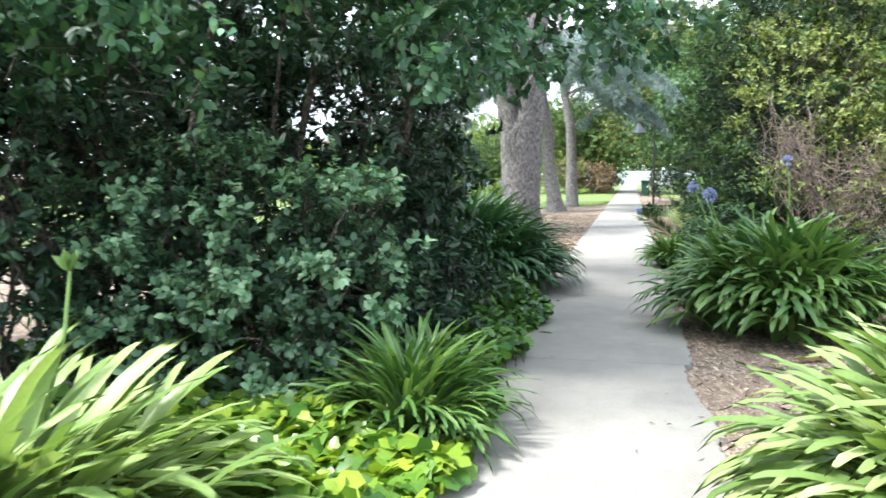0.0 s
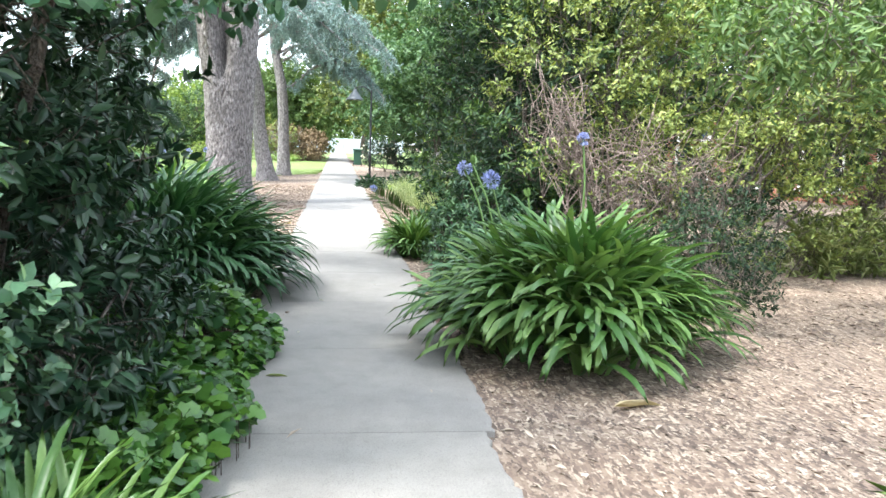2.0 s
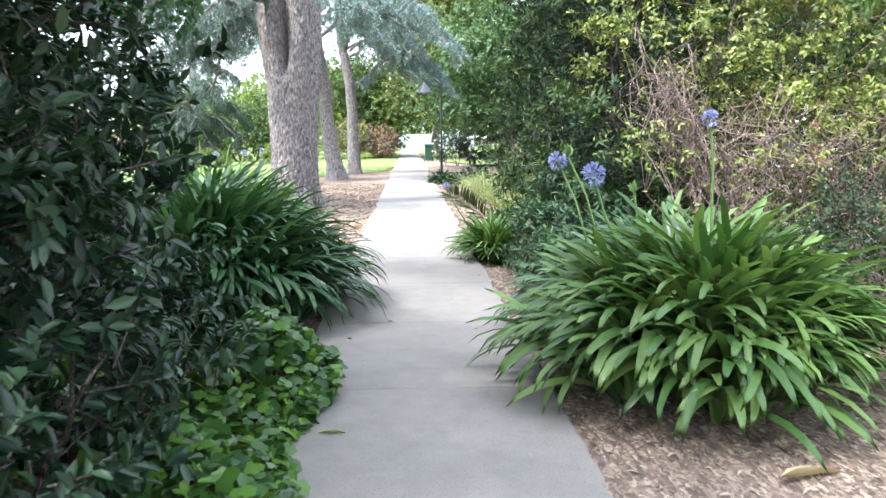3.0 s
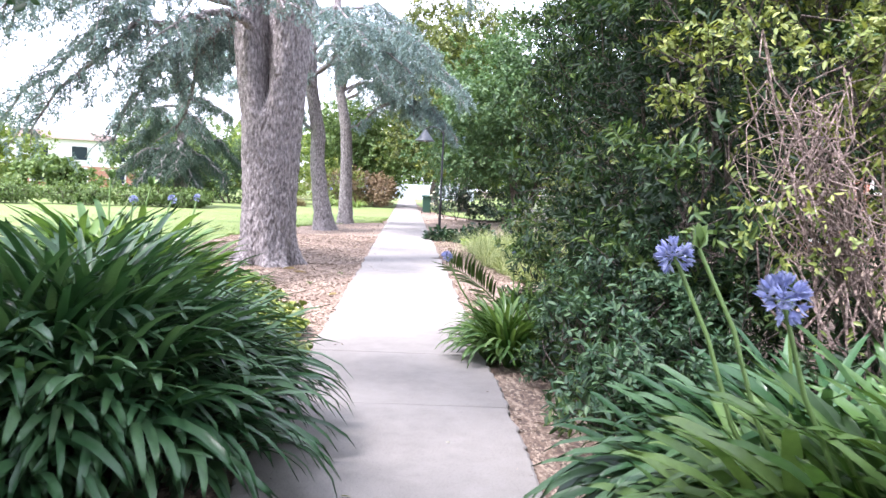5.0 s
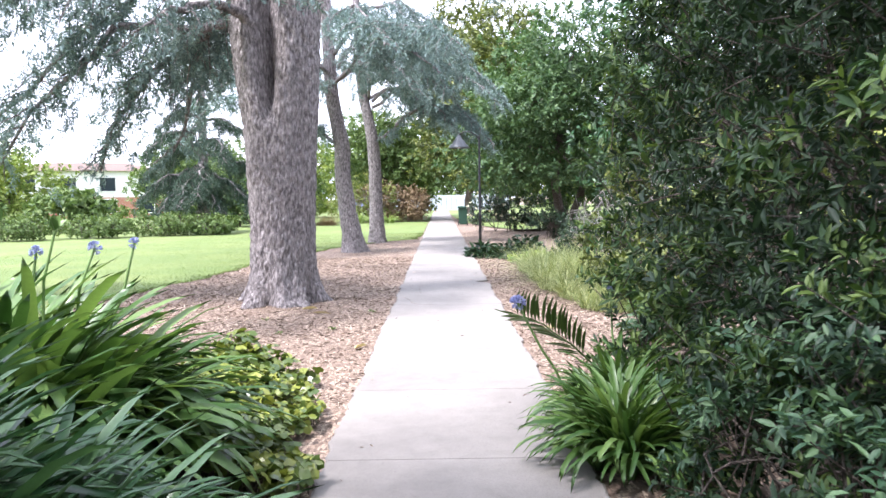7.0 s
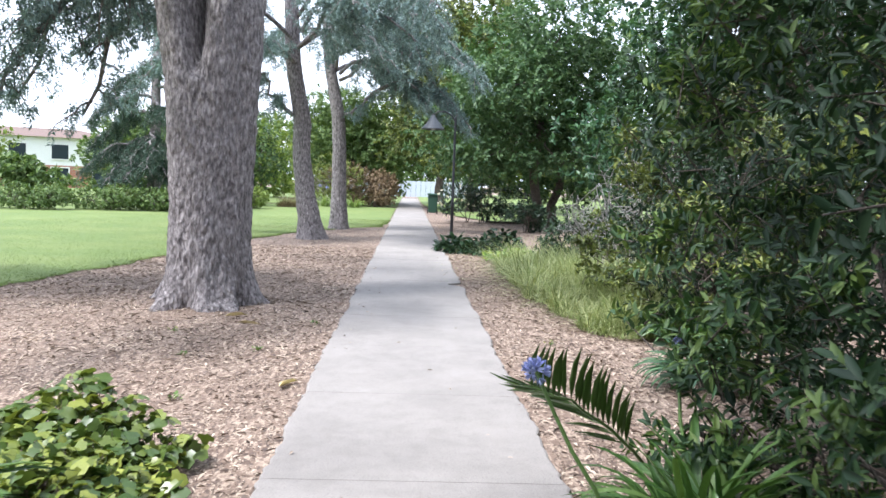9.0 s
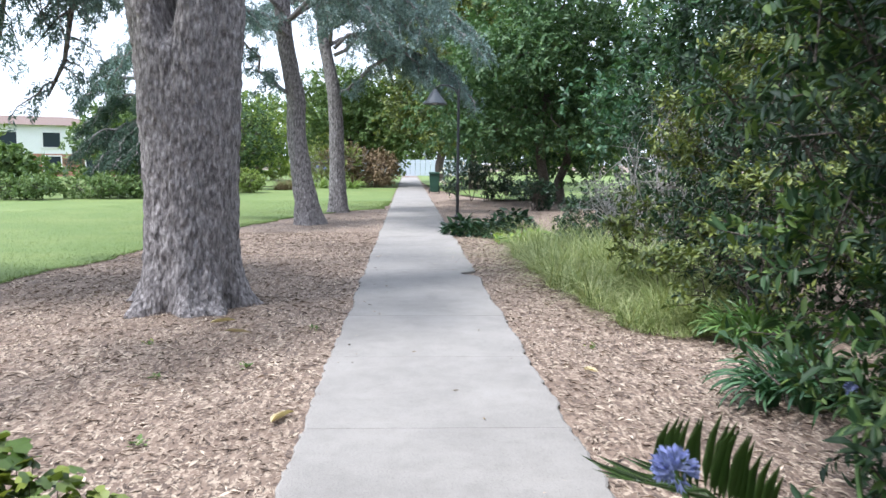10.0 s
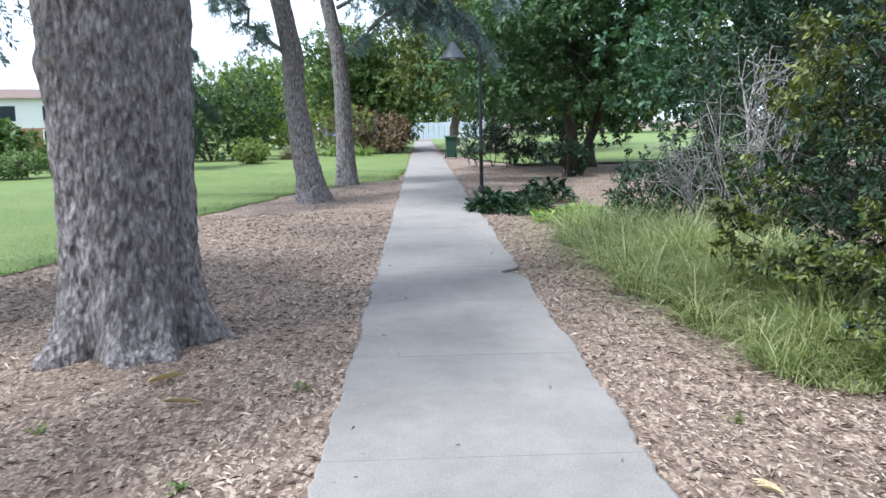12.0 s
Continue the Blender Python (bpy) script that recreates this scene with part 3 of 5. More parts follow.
def cedar_limbs(root, limbs, seed, mat=None, sprays_per=60, needle=0.09, hang=0.8, thick=0.09, dense=1.0):
    """Long cedar limbs with tiers of drooping needle sprays. Each limb: start, end, sag."""
    rng = np.random.default_rng(seed)
    twigs_, crown = Geo(), Geo()
    for a, b, sag in limbs:
        wood = Geo()
        pts = bend(a, b, sag, rng, 9, 0.025)
        tube(wood, pts, np.linspace(thick, thick * 0.22, 9), 7)
        part("limb", wood, BARK, root)
        span = np.linalg.norm(np.subtract(b, a))
        along = unit((np.asarray(b, float) - np.asarray(a, float))[None])[0]
        side = unit(np.cross(along, [0, 0, 1.0])[None])[0]
        twigs = int(span * 7 * dense)
        tips = []
        for k in range(twigs):
            s = 0.22 + 0.78 * (k + rng.random()) / twigs
            q = np.array([np.interp(s, np.linspace(0, 1, 9), pts[:, i]) for i in range(3)])
            w = side * rng.choice([-1, 1]) * rng.uniform(0.35, 1.0) + along * rng.uniform(0.1, 0.6)
            ln = rng.uniform(0.5, 1.0) * (0.5 + 0.22 * span * (1.15 - s))
            e = q + w * ln + np.array([0, 0, -hang * ln * rng.uniform(0.3, 1.0)])
            tp = bend(q, e, 0.12 * ln, rng, 6, 0.03)
            tube(twigs_, tp, np.linspace(0.018, 0.005, 6), 4)
            n = max(4, int(ln * 15 * dense))
            u = rng.uniform(0.1, 1.05, n)
            pos = np.stack([np.interp(u, np.linspace(0, 1, 6), tp[:, i]) for i in range(3)], 1)
            tips.append(pos + rng.normal(0, 0.05 + 0.06 * ln, (n, 3)) * np.array([1, 1, 0.55]))
        tips = np.concatenate(tips)
        o = unit(rng.normal(0, 1, tips.shape) * np.array([1, 1, 0.25]) + along * 0.4)
        sprays(crown, rng, tips, o, 24, 0.30, needle, 0.26, DIAMOND, droop=0.55, lift=0.0, spread=0.85, face=0.2)
    tagged(part("twig_mass", twigs_, BARK, root), kind="stuff")
    part("crown", crown, mat or CEDAR, root)


big = thing("cedar_tree", (-2.43, 23.1, 0), "massive old cedar with a cleft grey furrowed trunk in mulch", "tree", "cedars beside the path")
part("trunk", cedar_trunk(), BARK, big)
cedar_limbs(big, [((-.35, -.1, 4.4), (-6.5, -2.2, 2.6), 1.0), ((-.3, .2, 4.9), (-5.6, 2.2, 2.4), 0.9), ((-.3, .1, 5.0), (-7.6, .4, 2.7), 1.2), 
                  ((.3, -.2, 5.8), (2.4, -2.2, 5.6), 0.7), ((-.3, .3, 3.9), (-3.8, 3.4, 2.6), 0.8), ((-.3, 0, 6.6), (-6.8, -1.0, 5.6), 0.9), ((.3, .2, 6.4), (3.6, 2.4, 5.4), 0.8),
                  ((0, .4, 7.4), (-3, 4.5, 6.6), .8), ((-.1, -.3, 7.6), (-3.0, -4.8, 6.6), 0.8), ((-.3, .1, 8.2), (-4.5, 1.5, 7.6), .7), ((-.1, -.4, 4.6), (.6, -2.6, 3.9), .4), ((-.3, -.3, 4.0), (-1.3, -1.9, 3.6), .3),
                  ((-.3, .2, 4.2), (-3.2, 1.4, 2.0), .8), ((-.3, .1, 4.0), (-4.4, .6, 2.1), .9), ((-.3, .3, 4.4), (-2.3, 2.2, 2.3), .7), ((-.3, -.3, 4.6), (-1.9, -5.0, 3.5), .6)], 11, dense=0.85)

mid = thing("cedar_tree", (-2.5, 34.4, 0), "slim leaning grey-barked cedar on the mulch bed", "tree", "cedars beside the path")
part("trunk", slim_trunk([(0, 0, -.1), (-.20, 0, 1.0), (-.36, 0.05, 2.2), (-.34, .05, 3.0), (-.62, .1, 4.4), (-.8, .2, 8), (-.85, .2, 11)], [.30, .25, .225, .22, .19, .15, .08], 2), BARK, mid)
cedar_limbs(mid, [((-.45, 0, 3.1), (-1.6, -1.0, 4.6), -0.25), ((-.5, 0, 4.2), (-5.0, 0.8, 3.4), 1.0), ((-.6, 0, 5.0), (-4.2, -3.2, 4.4), 0.9), ((-.4, 0, 5.2), (2.6, -2.8, 4.2), 0.9),
                  ((-.5, 0, 4.8), (1.8, 1.0, 4.4), 0.7), ((-.6, .2, 6.2), (-4.4, 3.0, 5.2), 0.8), ((-.6, .1, 6.6), (3.2, 0.8, 5.6), 0.9), ((-.7, .1, 7.4), (-3.6, -3, 7.0), .7), ((-.5, 0, 4.8), (2.9, -4.6, 5.0), 1.0), ((-.5, 0, 5.6), (1.2, -4.4, 5.0), .9), ((-.5, 0, 4.4), (-2.6, -4.0, 4.2), .8)], 12, thick=0.06, dense=1.05)

rear = thing("cedar_tree", (-2.25, 39.1, 0), "straight dark-trunked cedar with a forked side limb", "tree", "cedars beside the path")
part("trunk", slim_trunk([(0, 0, -.1), (-.03, 0, 1.2), (-.05, 0.05, 2.6), (-.12, .05, 3.6), (-.45, .1, 5.2), (-.6, .2, 8), (-.65, .2, 11)], [.27, .225, .21, .20, .17, .13, .07], 5), BARK, rear)
cedar_limbs(rear, [((-.05, 0, 3.5), (1.0, -.2, 4.3), -0.12), ((.7, -.1, 4.0), (3.6, -1.0, 3.5), 0.9), ((-.1, 0, 4.8), (3.4, -1.2, 3.9), 1.0), ((-.1, 0, 5.4), (4.1, -1.6, 4.5), 1.0),
                   ((-.2, 0, 4.9), (2.6, 2.4, 4.2), 0.8), ((-.3, 0, 5.6), (-3.8, 1.6, 5.0), 0.8), ((-.3, .1, 6.5), (3.0, -3.0, 5.8), 0.8), ((-.4, .1, 7.2), (-2.8, -3.0, 6.6), .7), ((.9, -.2, 4.2), (4.0, -1.0, 3.2), 0.8), ((-.2, 0, 5.0), (1.4, -4.8, 4.6), 1.0), ((-.2, 0, 6.2), (4.4, -.6, 4.6), 1.0), ((-.1, 0, 4.6), (2.8, -1.2, 3.5), 1.0)], 13, thick=0.06, dense=1.05)

# a low-sweeping conifer behind the lawn
sweep = thing("cedar_tree", (-11.4, 50.0, 0), "grey-green cedar with limbs that sweep down to the lawn", "tree", "cedars behind the lawn")
part("trunk", slim_trunk([(0, 0, -.1), (.05, 0, 2), (.1, 0, 5), (.1, 0, 9)], [.3, .25, .2, .1], 8, 24, 60), BARK, sweep)
cedar_limbs(sweep, [((0, 0, 2.6), (2.6, -1.2, 1.2), .6), ((0, 0, 2.8), (-2.8, -1.0, 1.5), .6), ((0, 0, 3.2), (.6, -2.8, 1.7), .6), ((0, 0, 3.6), (2.8, 1.2, 2.2), .6), ((0, 0, 4.0), (-3.0, 1, 2.6), .6),
                    ((0, 0, 4.4), (1.8, -2.4, 3.2), .5), ((0, 0, 4.8), (-2.0, -2.0, 3.6), .5), ((0, 0, 5.4), (2.4, 0, 4.4), .4), ((0, 0, 5.8), (-2.2, .4, 4.9), .4), ((0, 0, 6.4), (.4, -2, 5.6), .3), ((0, 0, 2.2), (1.4, -2.0, .8), .5), ((0, 0, 2.2), (-1.6, -1.8, .9), .5), ((0, 0, 3.0), (-.4, -2.6, 1.2), .5)], 14, CEDAR_DARK, hang=1.1, dense=1.5)

# ---- strap-leaved clumps ----
def strap_mesh(rng, rise, fall, width):
    """One arching strap leaf of length 1, along +x, folded at its midrib."""
    n = 9
    s = np.linspace(0, 1, n)
    e = np.radians(rise + (fall - rise) * s ** 1.25)
    dx, dz = np.cos(e) / (n - 1), np.sin(e) / (n - 1)
    x, z = np.concatenate([[0], np.cumsum(dx[:-1])]), np.concatenate([[0], np.cumsum(dz[:-1])])
    y = 0.07 * rng.normal() * s ** 2
    w = width * np.minimum(1, 0.55 + 2.2 * s) * np.sqrt(np.clip(1 - s ** 3.2, 0, 1)) * 0.5
    nx, nz = -np.sin(e), np.cos(e)
    tw = 0.25 * rng.normal() * s
    rows = []
    for side, up in ((-1, 0.35), (0, 0), (1, 0.35)):
        rows.append(np.stack([x + nx * w * (up + side * np.sin(tw)), y + side * w * np.cos(tw), z + nz * w * (up + side * np.sin(tw))], 1))
    v = np.concatenate(rows)
    t = []
    for r in range(2):
        for i in range(n - 1):
            a = r * n + i
            t += [(a, a + n, a + n + 1), (a, a + n + 1, a + 1)]
    g = Geo()
    g.add(v, t)
    return g


rng_leaf = np.random.default_rng(5)
STRAPS = []
for rise, fall in ((86, 20), (82, -10), (78, -38), (74, -56), (68, -66), (62, -72), (54, -76), (46, -72), (34, -58), (62, -20), (75, 0), (52, -50)):
    STRAPS.append([strap_mesh(rng_leaf, rise + rng_leaf.normal(0, 3), fall + rng_leaf.normal(0, 6), 0.056) for _ in range(2)])
STRAP_MESHES = {}


def strap_data(kind, alt, mat):
    key = (kind, alt, mat.name)
    if key not in STRAP_MESHES:
        me = STRAPS[kind][alt].mesh("leaf", True)
        me.materials.append(mat)
        STRAP_MESHES[key] = me
    return STRAP_MESHES[key]


def strap_clump(place, rx, ry, length, count, label, seed, mat=None, rest=0, flowers=(), upright=0.0, broad=1.0, raised=0.0):
    """A strap-leaved clump: every leaf is a part; flower stalks are parts too, given as x, y, z from the base."""
    rng = np.random.default_rng(seed)
    mat = mat or STRAP
    root = thing("agapanthus", place, label, "plant", "strap-leaved clumps along the path")
    extra = Geo()
    hearts = [(0.0, 0.0)]
    shoots = max(6, int(rx * ry * 44))
    for k in range(shoots):
        ha, hr = k * 2.4, math.sqrt((k + 1) / shoots)
        hearts.append((math.cos(ha) * hr, math.sin(ha) * hr))
    made = 0
    for i in range(count + rest):
        hx, hy = hearts[i % len(hearts)]
        a, w = rng.uniform(0, 2 * math.pi), rng.random()
        ux, uy = hx + 0.22 * math.cos(a) * w, hy + 0.22 * math.sin(a) * w
        bx, by = ux * rx, uy * ry
        r = min(1.0, math.hypot(ux, uy)) * 0.8 + 0.2 * w
        heading = math.atan2(uy * 0.75 + 0.45 * math.sin(a), ux * 0.75 + 0.45 * math.cos(a)) + rng.normal(0, 0.35)
        pick = np.clip(rng.normal(0.7 + 5.0 * r ** 1.5 - 3 * upright, 1.5), 0, 8.9) if rng.random() < 0.82 else rng.uniform(9, 12)
        ln = length * rng.uniform(0.75, 1.15) * (1.18 - 0.25 * r)
        m = pose(bx, by, -0.01 + raised * max(0.0, 1 - r * r), rng.normal(0, 9), 0, math.degrees(heading)) @ Matrix.Diagonal((ln, broad * length * rng.uniform(0.8, 1.15), ln, 1))
        kind, alt = int(pick), int(rng.integers(2))
        if i % (1 + rest / count) < 1 and made < count:
            made += 1
            ob = new("leaf", strap_data(kind, alt, mat))
            ob.parent = root
            ob.matrix_basis = m
        else:
            g = STRAPS[kind][alt]
            mm = np.array(m)
            extra.add(g.v[0] @ mm[:3, :3].T + mm[:3, 3], g.t[0])
    if rest:
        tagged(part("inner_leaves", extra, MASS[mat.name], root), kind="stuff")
    for k, (fx, fy, fz, bloom) in enumerate(flowers):
        g = Geo()
        foot = np.array((fx * 0.4 + rng.normal(0, .03), fy * 0.4, 0.05))
        top = np.array((fx, fy, fz))
        tube(g, bend(foot, top, 0.0, rng, 6, 0.012), np.linspace(0.010, 0.007, 6), 6)
        stalk = part("flower_stalk", g, STALK, root)
        head = Geo()
        if bloom:
            d = unit(rng.normal(size=(30, 3)) + np.array([0, 0, 0.45]))
            for q in d:
                tube(head, [top, top + q * 0.055 * bloom], [0.002, 0.0015], 3)
            for q in d:
                w = np.repeat(q[None], 5, 0) + rng.normal(0, 0.42, (5, 3))
                leaves(head, np.repeat((top + q * 0.05 * bloom)[None], 5, 0), w, rng.normal(size=(5, 3)), np.full(5, 0.05 * bloom), 0.34, OVAL)
            part("flower_head", head, PETAL, stalk, "blue-violet ball of trumpet flowers")
        else:
            leaves(head, np.repeat(top[None], 7, 0), rng.normal(0, .28, (7, 3)) + np.array([0, 0, 1.0]), rng.normal(size=(7, 3)), np.full(7, 0.085), 0.5, OVAL)
            part("flower_bud", head, STALK, stalk, "pale green unopened bud")
    return root


strap_clump((1.80, 6.0, 0), 0.58, 0.58, 0.92, 300, "sunlit pale green agapanthus clump on the mulch", 21, STRAP_SUNNY, 760, [(-.05, .55, .95, 0), (.2, .5, 1.05, 0), (.45, .6, .95, 0)], 0.35, broad=1.4, raised=0.1)
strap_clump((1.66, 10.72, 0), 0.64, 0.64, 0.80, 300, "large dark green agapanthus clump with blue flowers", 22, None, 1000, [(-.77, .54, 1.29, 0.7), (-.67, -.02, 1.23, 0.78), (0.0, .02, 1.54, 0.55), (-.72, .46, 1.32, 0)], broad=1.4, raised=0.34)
strap_clump((1.72, 11.85, 0), 0.5, 0.5, 0.78, 280, "shaded bluish green agapanthus clump leaning from the hedge", 20, STRAP_SHADED, 420, [(-.2, -.1, 1.05, 0)], broad=1.3, raised=0.15)
strap_clump((0.92, 15.62, 0), 0.14, 0.24, 0.58, 260, "small agapanthus clump at the foot of the hedge", 23, None, 160, (), 0.35, broad=1.2)
strap_clump((1.12, 16.5, 0), 0.18, 0.24, 0.58, 220, "small agapanthus with a leaning blue flower", 30, None, 120, [(-.70, -.12, .83, 0.6), (.02, .45, .85, 0.25)], broad=1.1)
strap_clump((2.28, 19.6, 0), 0.18, 0.25, 0.5, 150, "dark strap-leaved clump at the end of the hedge", 19, STRAP_SHADED, 80)
strap_clump((2.75, 21.35, 0), 0.2, 0.22, 0.46, 120, "light green strap-leaved tuft under the olive shrub", 18, STRAP, 40)
strap_clump((-1.76, 4.95, 0), 0.46, 0.48, 0.92, 300, "pale sunlit agapanthus clump beside the ivy", 24, STRAP_SUNNY, 420, [(.05, .45, 1.08, 0)], broad=1.4)
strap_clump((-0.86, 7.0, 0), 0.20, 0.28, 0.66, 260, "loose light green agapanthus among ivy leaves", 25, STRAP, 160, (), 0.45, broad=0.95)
strap_clump((-1.66, 12.85, 0), 0.72, 0.95, 0.90, 300, "dense shaded agapanthus clump spilling over the path", 26, STRAP_SHADED, 1900, broad=1.1, raised=0.36)
strap_clump((-3.1, 13.1, 0), 0.80, 0.90, 0.92, 300, "dense agapanthus clump in front of the lawn", 27, STRAP_SHADED, 1200, [(-.5, .5, 1.4, 0), (-.2, .2, 1.3, .6), (.3, .6, 1.4, 0), (-.7, .0, 1.35, .6)], raised=0.34)
strap_clump((-2.3, 15.1, 0), 0.68, 0.70, 1.02, 300, "broad-leaved agapanthus clump with thin flower stalks", 28, None, 700, [(.41, .3, 1.28, .42), (.1, .3, 1.26, .42), (.6, .35, 1.30, .36), (-.05, .2, 1.42, 0), (.3, .1, 1.38, 0)], 0.15, broad=1.6, raised=0.24)
strap_clump((-3.7, 14.9, 0), 0.75, 0.70, 0.94, 280, "agapanthus clump with pale tips against the lawn", 29, STRAP, 620, [(-.2, .3, 1.4, .5), (-.6, .1, 1.35, .5)], raised=0.2)

# ---- ivy ----
def ivy_patch(place, outline, height, count, mat, label, seed, size=0.085):
    """A mat of ivy: lobed leaves held up on short stalks over a low mound. outline(u) gives x, y for rows of 0..1 pairs."""
    rng = np.random.default_rng(seed)
    root = thing("ivy", place, label, "ground cover", "ivy along the path")
    u = rng.random((count, 2))
    xy = outline(u)
    z = height * (0.35 + 0.65 * np.sin(np.pi * np.clip(u[:, 0], 0.08, 0.92))) * (0.75 + 0.45 * noise_at(np.c_[xy, 0 * xy[:, :1]], 0.9, seed)) * rng.uniform(0.25, 1.0, count) ** 0.5
    at = np.c_[xy, np.maximum(0.035, z)]
    way = np.c_[rng.normal(0, 1, (count, 2)), rng.normal(-0.35, 0.3, count)]
    up = np.c_[rng.normal(0, 0.65, (count, 2)), np.ones(count)]
    g, w = Geo(), Geo()
    leaves(g, at, way, up, size * rng.uniform(0.55, 1.25, count), 1.0, LOBED)
    for i in range(0, count, 6):
        tube(w, [(at[i, 0], at[i, 1], 0), at[i]], [0.003, 0.002], 3)
    tagged(part("runner_mass", w, BARK_SMALL, root), kind="stuff")
    part("leaves", g, mat, root)
    return root


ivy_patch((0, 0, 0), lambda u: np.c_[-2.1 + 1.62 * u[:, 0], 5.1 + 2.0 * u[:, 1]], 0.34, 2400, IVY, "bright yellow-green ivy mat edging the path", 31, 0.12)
ivy_patch((0, 0, 0), lambda u: np.c_[-1.25 + (0.72 + 0.08 * np.sin(u[:, 1] * 17)) * u[:, 0], 6.9 + 4.4 * u[:, 1]], 0.40, 4400, IVY_SHADED, "green ivy creeping along the shaded path edge", 32, 0.078)
ivy_patch((0, 0, 0), lambda u: np.c_[-2.1 + (1.28 + 0.10 * np.sin(u[:, 1] * 13)) * u[:, 0] - 0.3 * u[:, 1], 15.0 + 2.7 * u[:, 1]], 0.42, 4300, IVY_OLIVE, "ivy mound at the edge of the mulch", 33, 0.072)

ivy_patch((0, 0, 0), lambda u: np.c_[-4.6 + 3.5 * u[:, 0], 3.2 + 9.0 * u[:, 1]], 0.22, 5200, IVY_SHADED, "dark ivy carpet under the bushes", 34, 0.11)

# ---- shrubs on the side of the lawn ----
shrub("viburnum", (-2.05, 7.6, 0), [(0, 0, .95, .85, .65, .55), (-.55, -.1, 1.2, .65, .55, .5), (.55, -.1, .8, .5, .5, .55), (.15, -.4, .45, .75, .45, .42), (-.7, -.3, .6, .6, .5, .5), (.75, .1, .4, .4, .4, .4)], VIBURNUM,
      "light green viburnum bush with rounded leaves and tiny buds", tips=3300, per_tip=9, twig=0.11, size=0.06, width=0.66, seed=41, stems=9, forks=2, gaps=-0.5, inner=0.55, bumps=0.28, bump_scale=1.3, bunch=18, bunch_size=0.09, bunch_share=0.62, face=0.8, tip_mat=VIBURNUM_LIT)
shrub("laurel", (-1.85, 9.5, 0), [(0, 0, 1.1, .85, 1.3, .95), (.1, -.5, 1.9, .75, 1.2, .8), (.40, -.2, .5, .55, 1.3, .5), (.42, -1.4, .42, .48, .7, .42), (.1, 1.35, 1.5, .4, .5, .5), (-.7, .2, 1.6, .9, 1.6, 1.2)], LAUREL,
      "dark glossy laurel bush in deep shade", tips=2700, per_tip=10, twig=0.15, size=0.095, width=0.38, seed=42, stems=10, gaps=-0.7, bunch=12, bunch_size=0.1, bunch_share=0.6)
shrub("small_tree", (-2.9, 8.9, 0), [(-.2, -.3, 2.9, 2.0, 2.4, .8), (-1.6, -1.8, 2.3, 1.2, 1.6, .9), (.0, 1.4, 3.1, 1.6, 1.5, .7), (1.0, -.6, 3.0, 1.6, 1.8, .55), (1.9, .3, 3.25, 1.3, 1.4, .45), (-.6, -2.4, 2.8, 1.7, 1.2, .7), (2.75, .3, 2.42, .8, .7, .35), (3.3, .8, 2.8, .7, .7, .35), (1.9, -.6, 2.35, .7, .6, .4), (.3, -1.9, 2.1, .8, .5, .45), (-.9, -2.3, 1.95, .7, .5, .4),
                                            # masses from z 5 up: unseen crown added to shade path and clearing
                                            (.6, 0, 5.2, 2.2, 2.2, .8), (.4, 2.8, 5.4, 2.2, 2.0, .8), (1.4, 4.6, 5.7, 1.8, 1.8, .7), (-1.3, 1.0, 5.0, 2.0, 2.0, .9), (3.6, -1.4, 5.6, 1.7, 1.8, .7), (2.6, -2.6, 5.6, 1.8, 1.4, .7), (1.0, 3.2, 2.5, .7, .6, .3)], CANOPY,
             "leafy small tree overhanging the path from dark stems", "tree", tips=7400, per_tip=11, twig=0.19, size=0.092, width=0.62, seed=43, stems=6, forks=2, stem_r=0.05, gaps=-0.7, droop=0.5, inner=0.5, bunch=14, bunch_size=0.15, bunch_share=0.45, tip_mat=CANOPY_LIT)
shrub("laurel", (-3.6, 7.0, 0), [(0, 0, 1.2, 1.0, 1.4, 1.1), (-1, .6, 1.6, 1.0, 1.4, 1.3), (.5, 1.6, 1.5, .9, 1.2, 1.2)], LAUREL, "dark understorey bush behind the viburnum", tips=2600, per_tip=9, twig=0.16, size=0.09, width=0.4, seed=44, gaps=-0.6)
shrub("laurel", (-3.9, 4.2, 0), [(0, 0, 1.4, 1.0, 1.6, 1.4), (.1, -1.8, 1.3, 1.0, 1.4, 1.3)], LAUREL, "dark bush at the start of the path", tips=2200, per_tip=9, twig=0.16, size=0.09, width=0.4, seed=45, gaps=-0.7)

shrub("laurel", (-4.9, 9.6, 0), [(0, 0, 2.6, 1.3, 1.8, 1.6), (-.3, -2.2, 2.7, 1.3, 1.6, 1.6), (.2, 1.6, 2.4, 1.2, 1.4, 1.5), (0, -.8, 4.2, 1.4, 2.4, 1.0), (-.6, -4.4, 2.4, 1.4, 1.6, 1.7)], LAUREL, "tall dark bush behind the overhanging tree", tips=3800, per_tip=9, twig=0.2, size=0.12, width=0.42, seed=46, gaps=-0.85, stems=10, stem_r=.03)

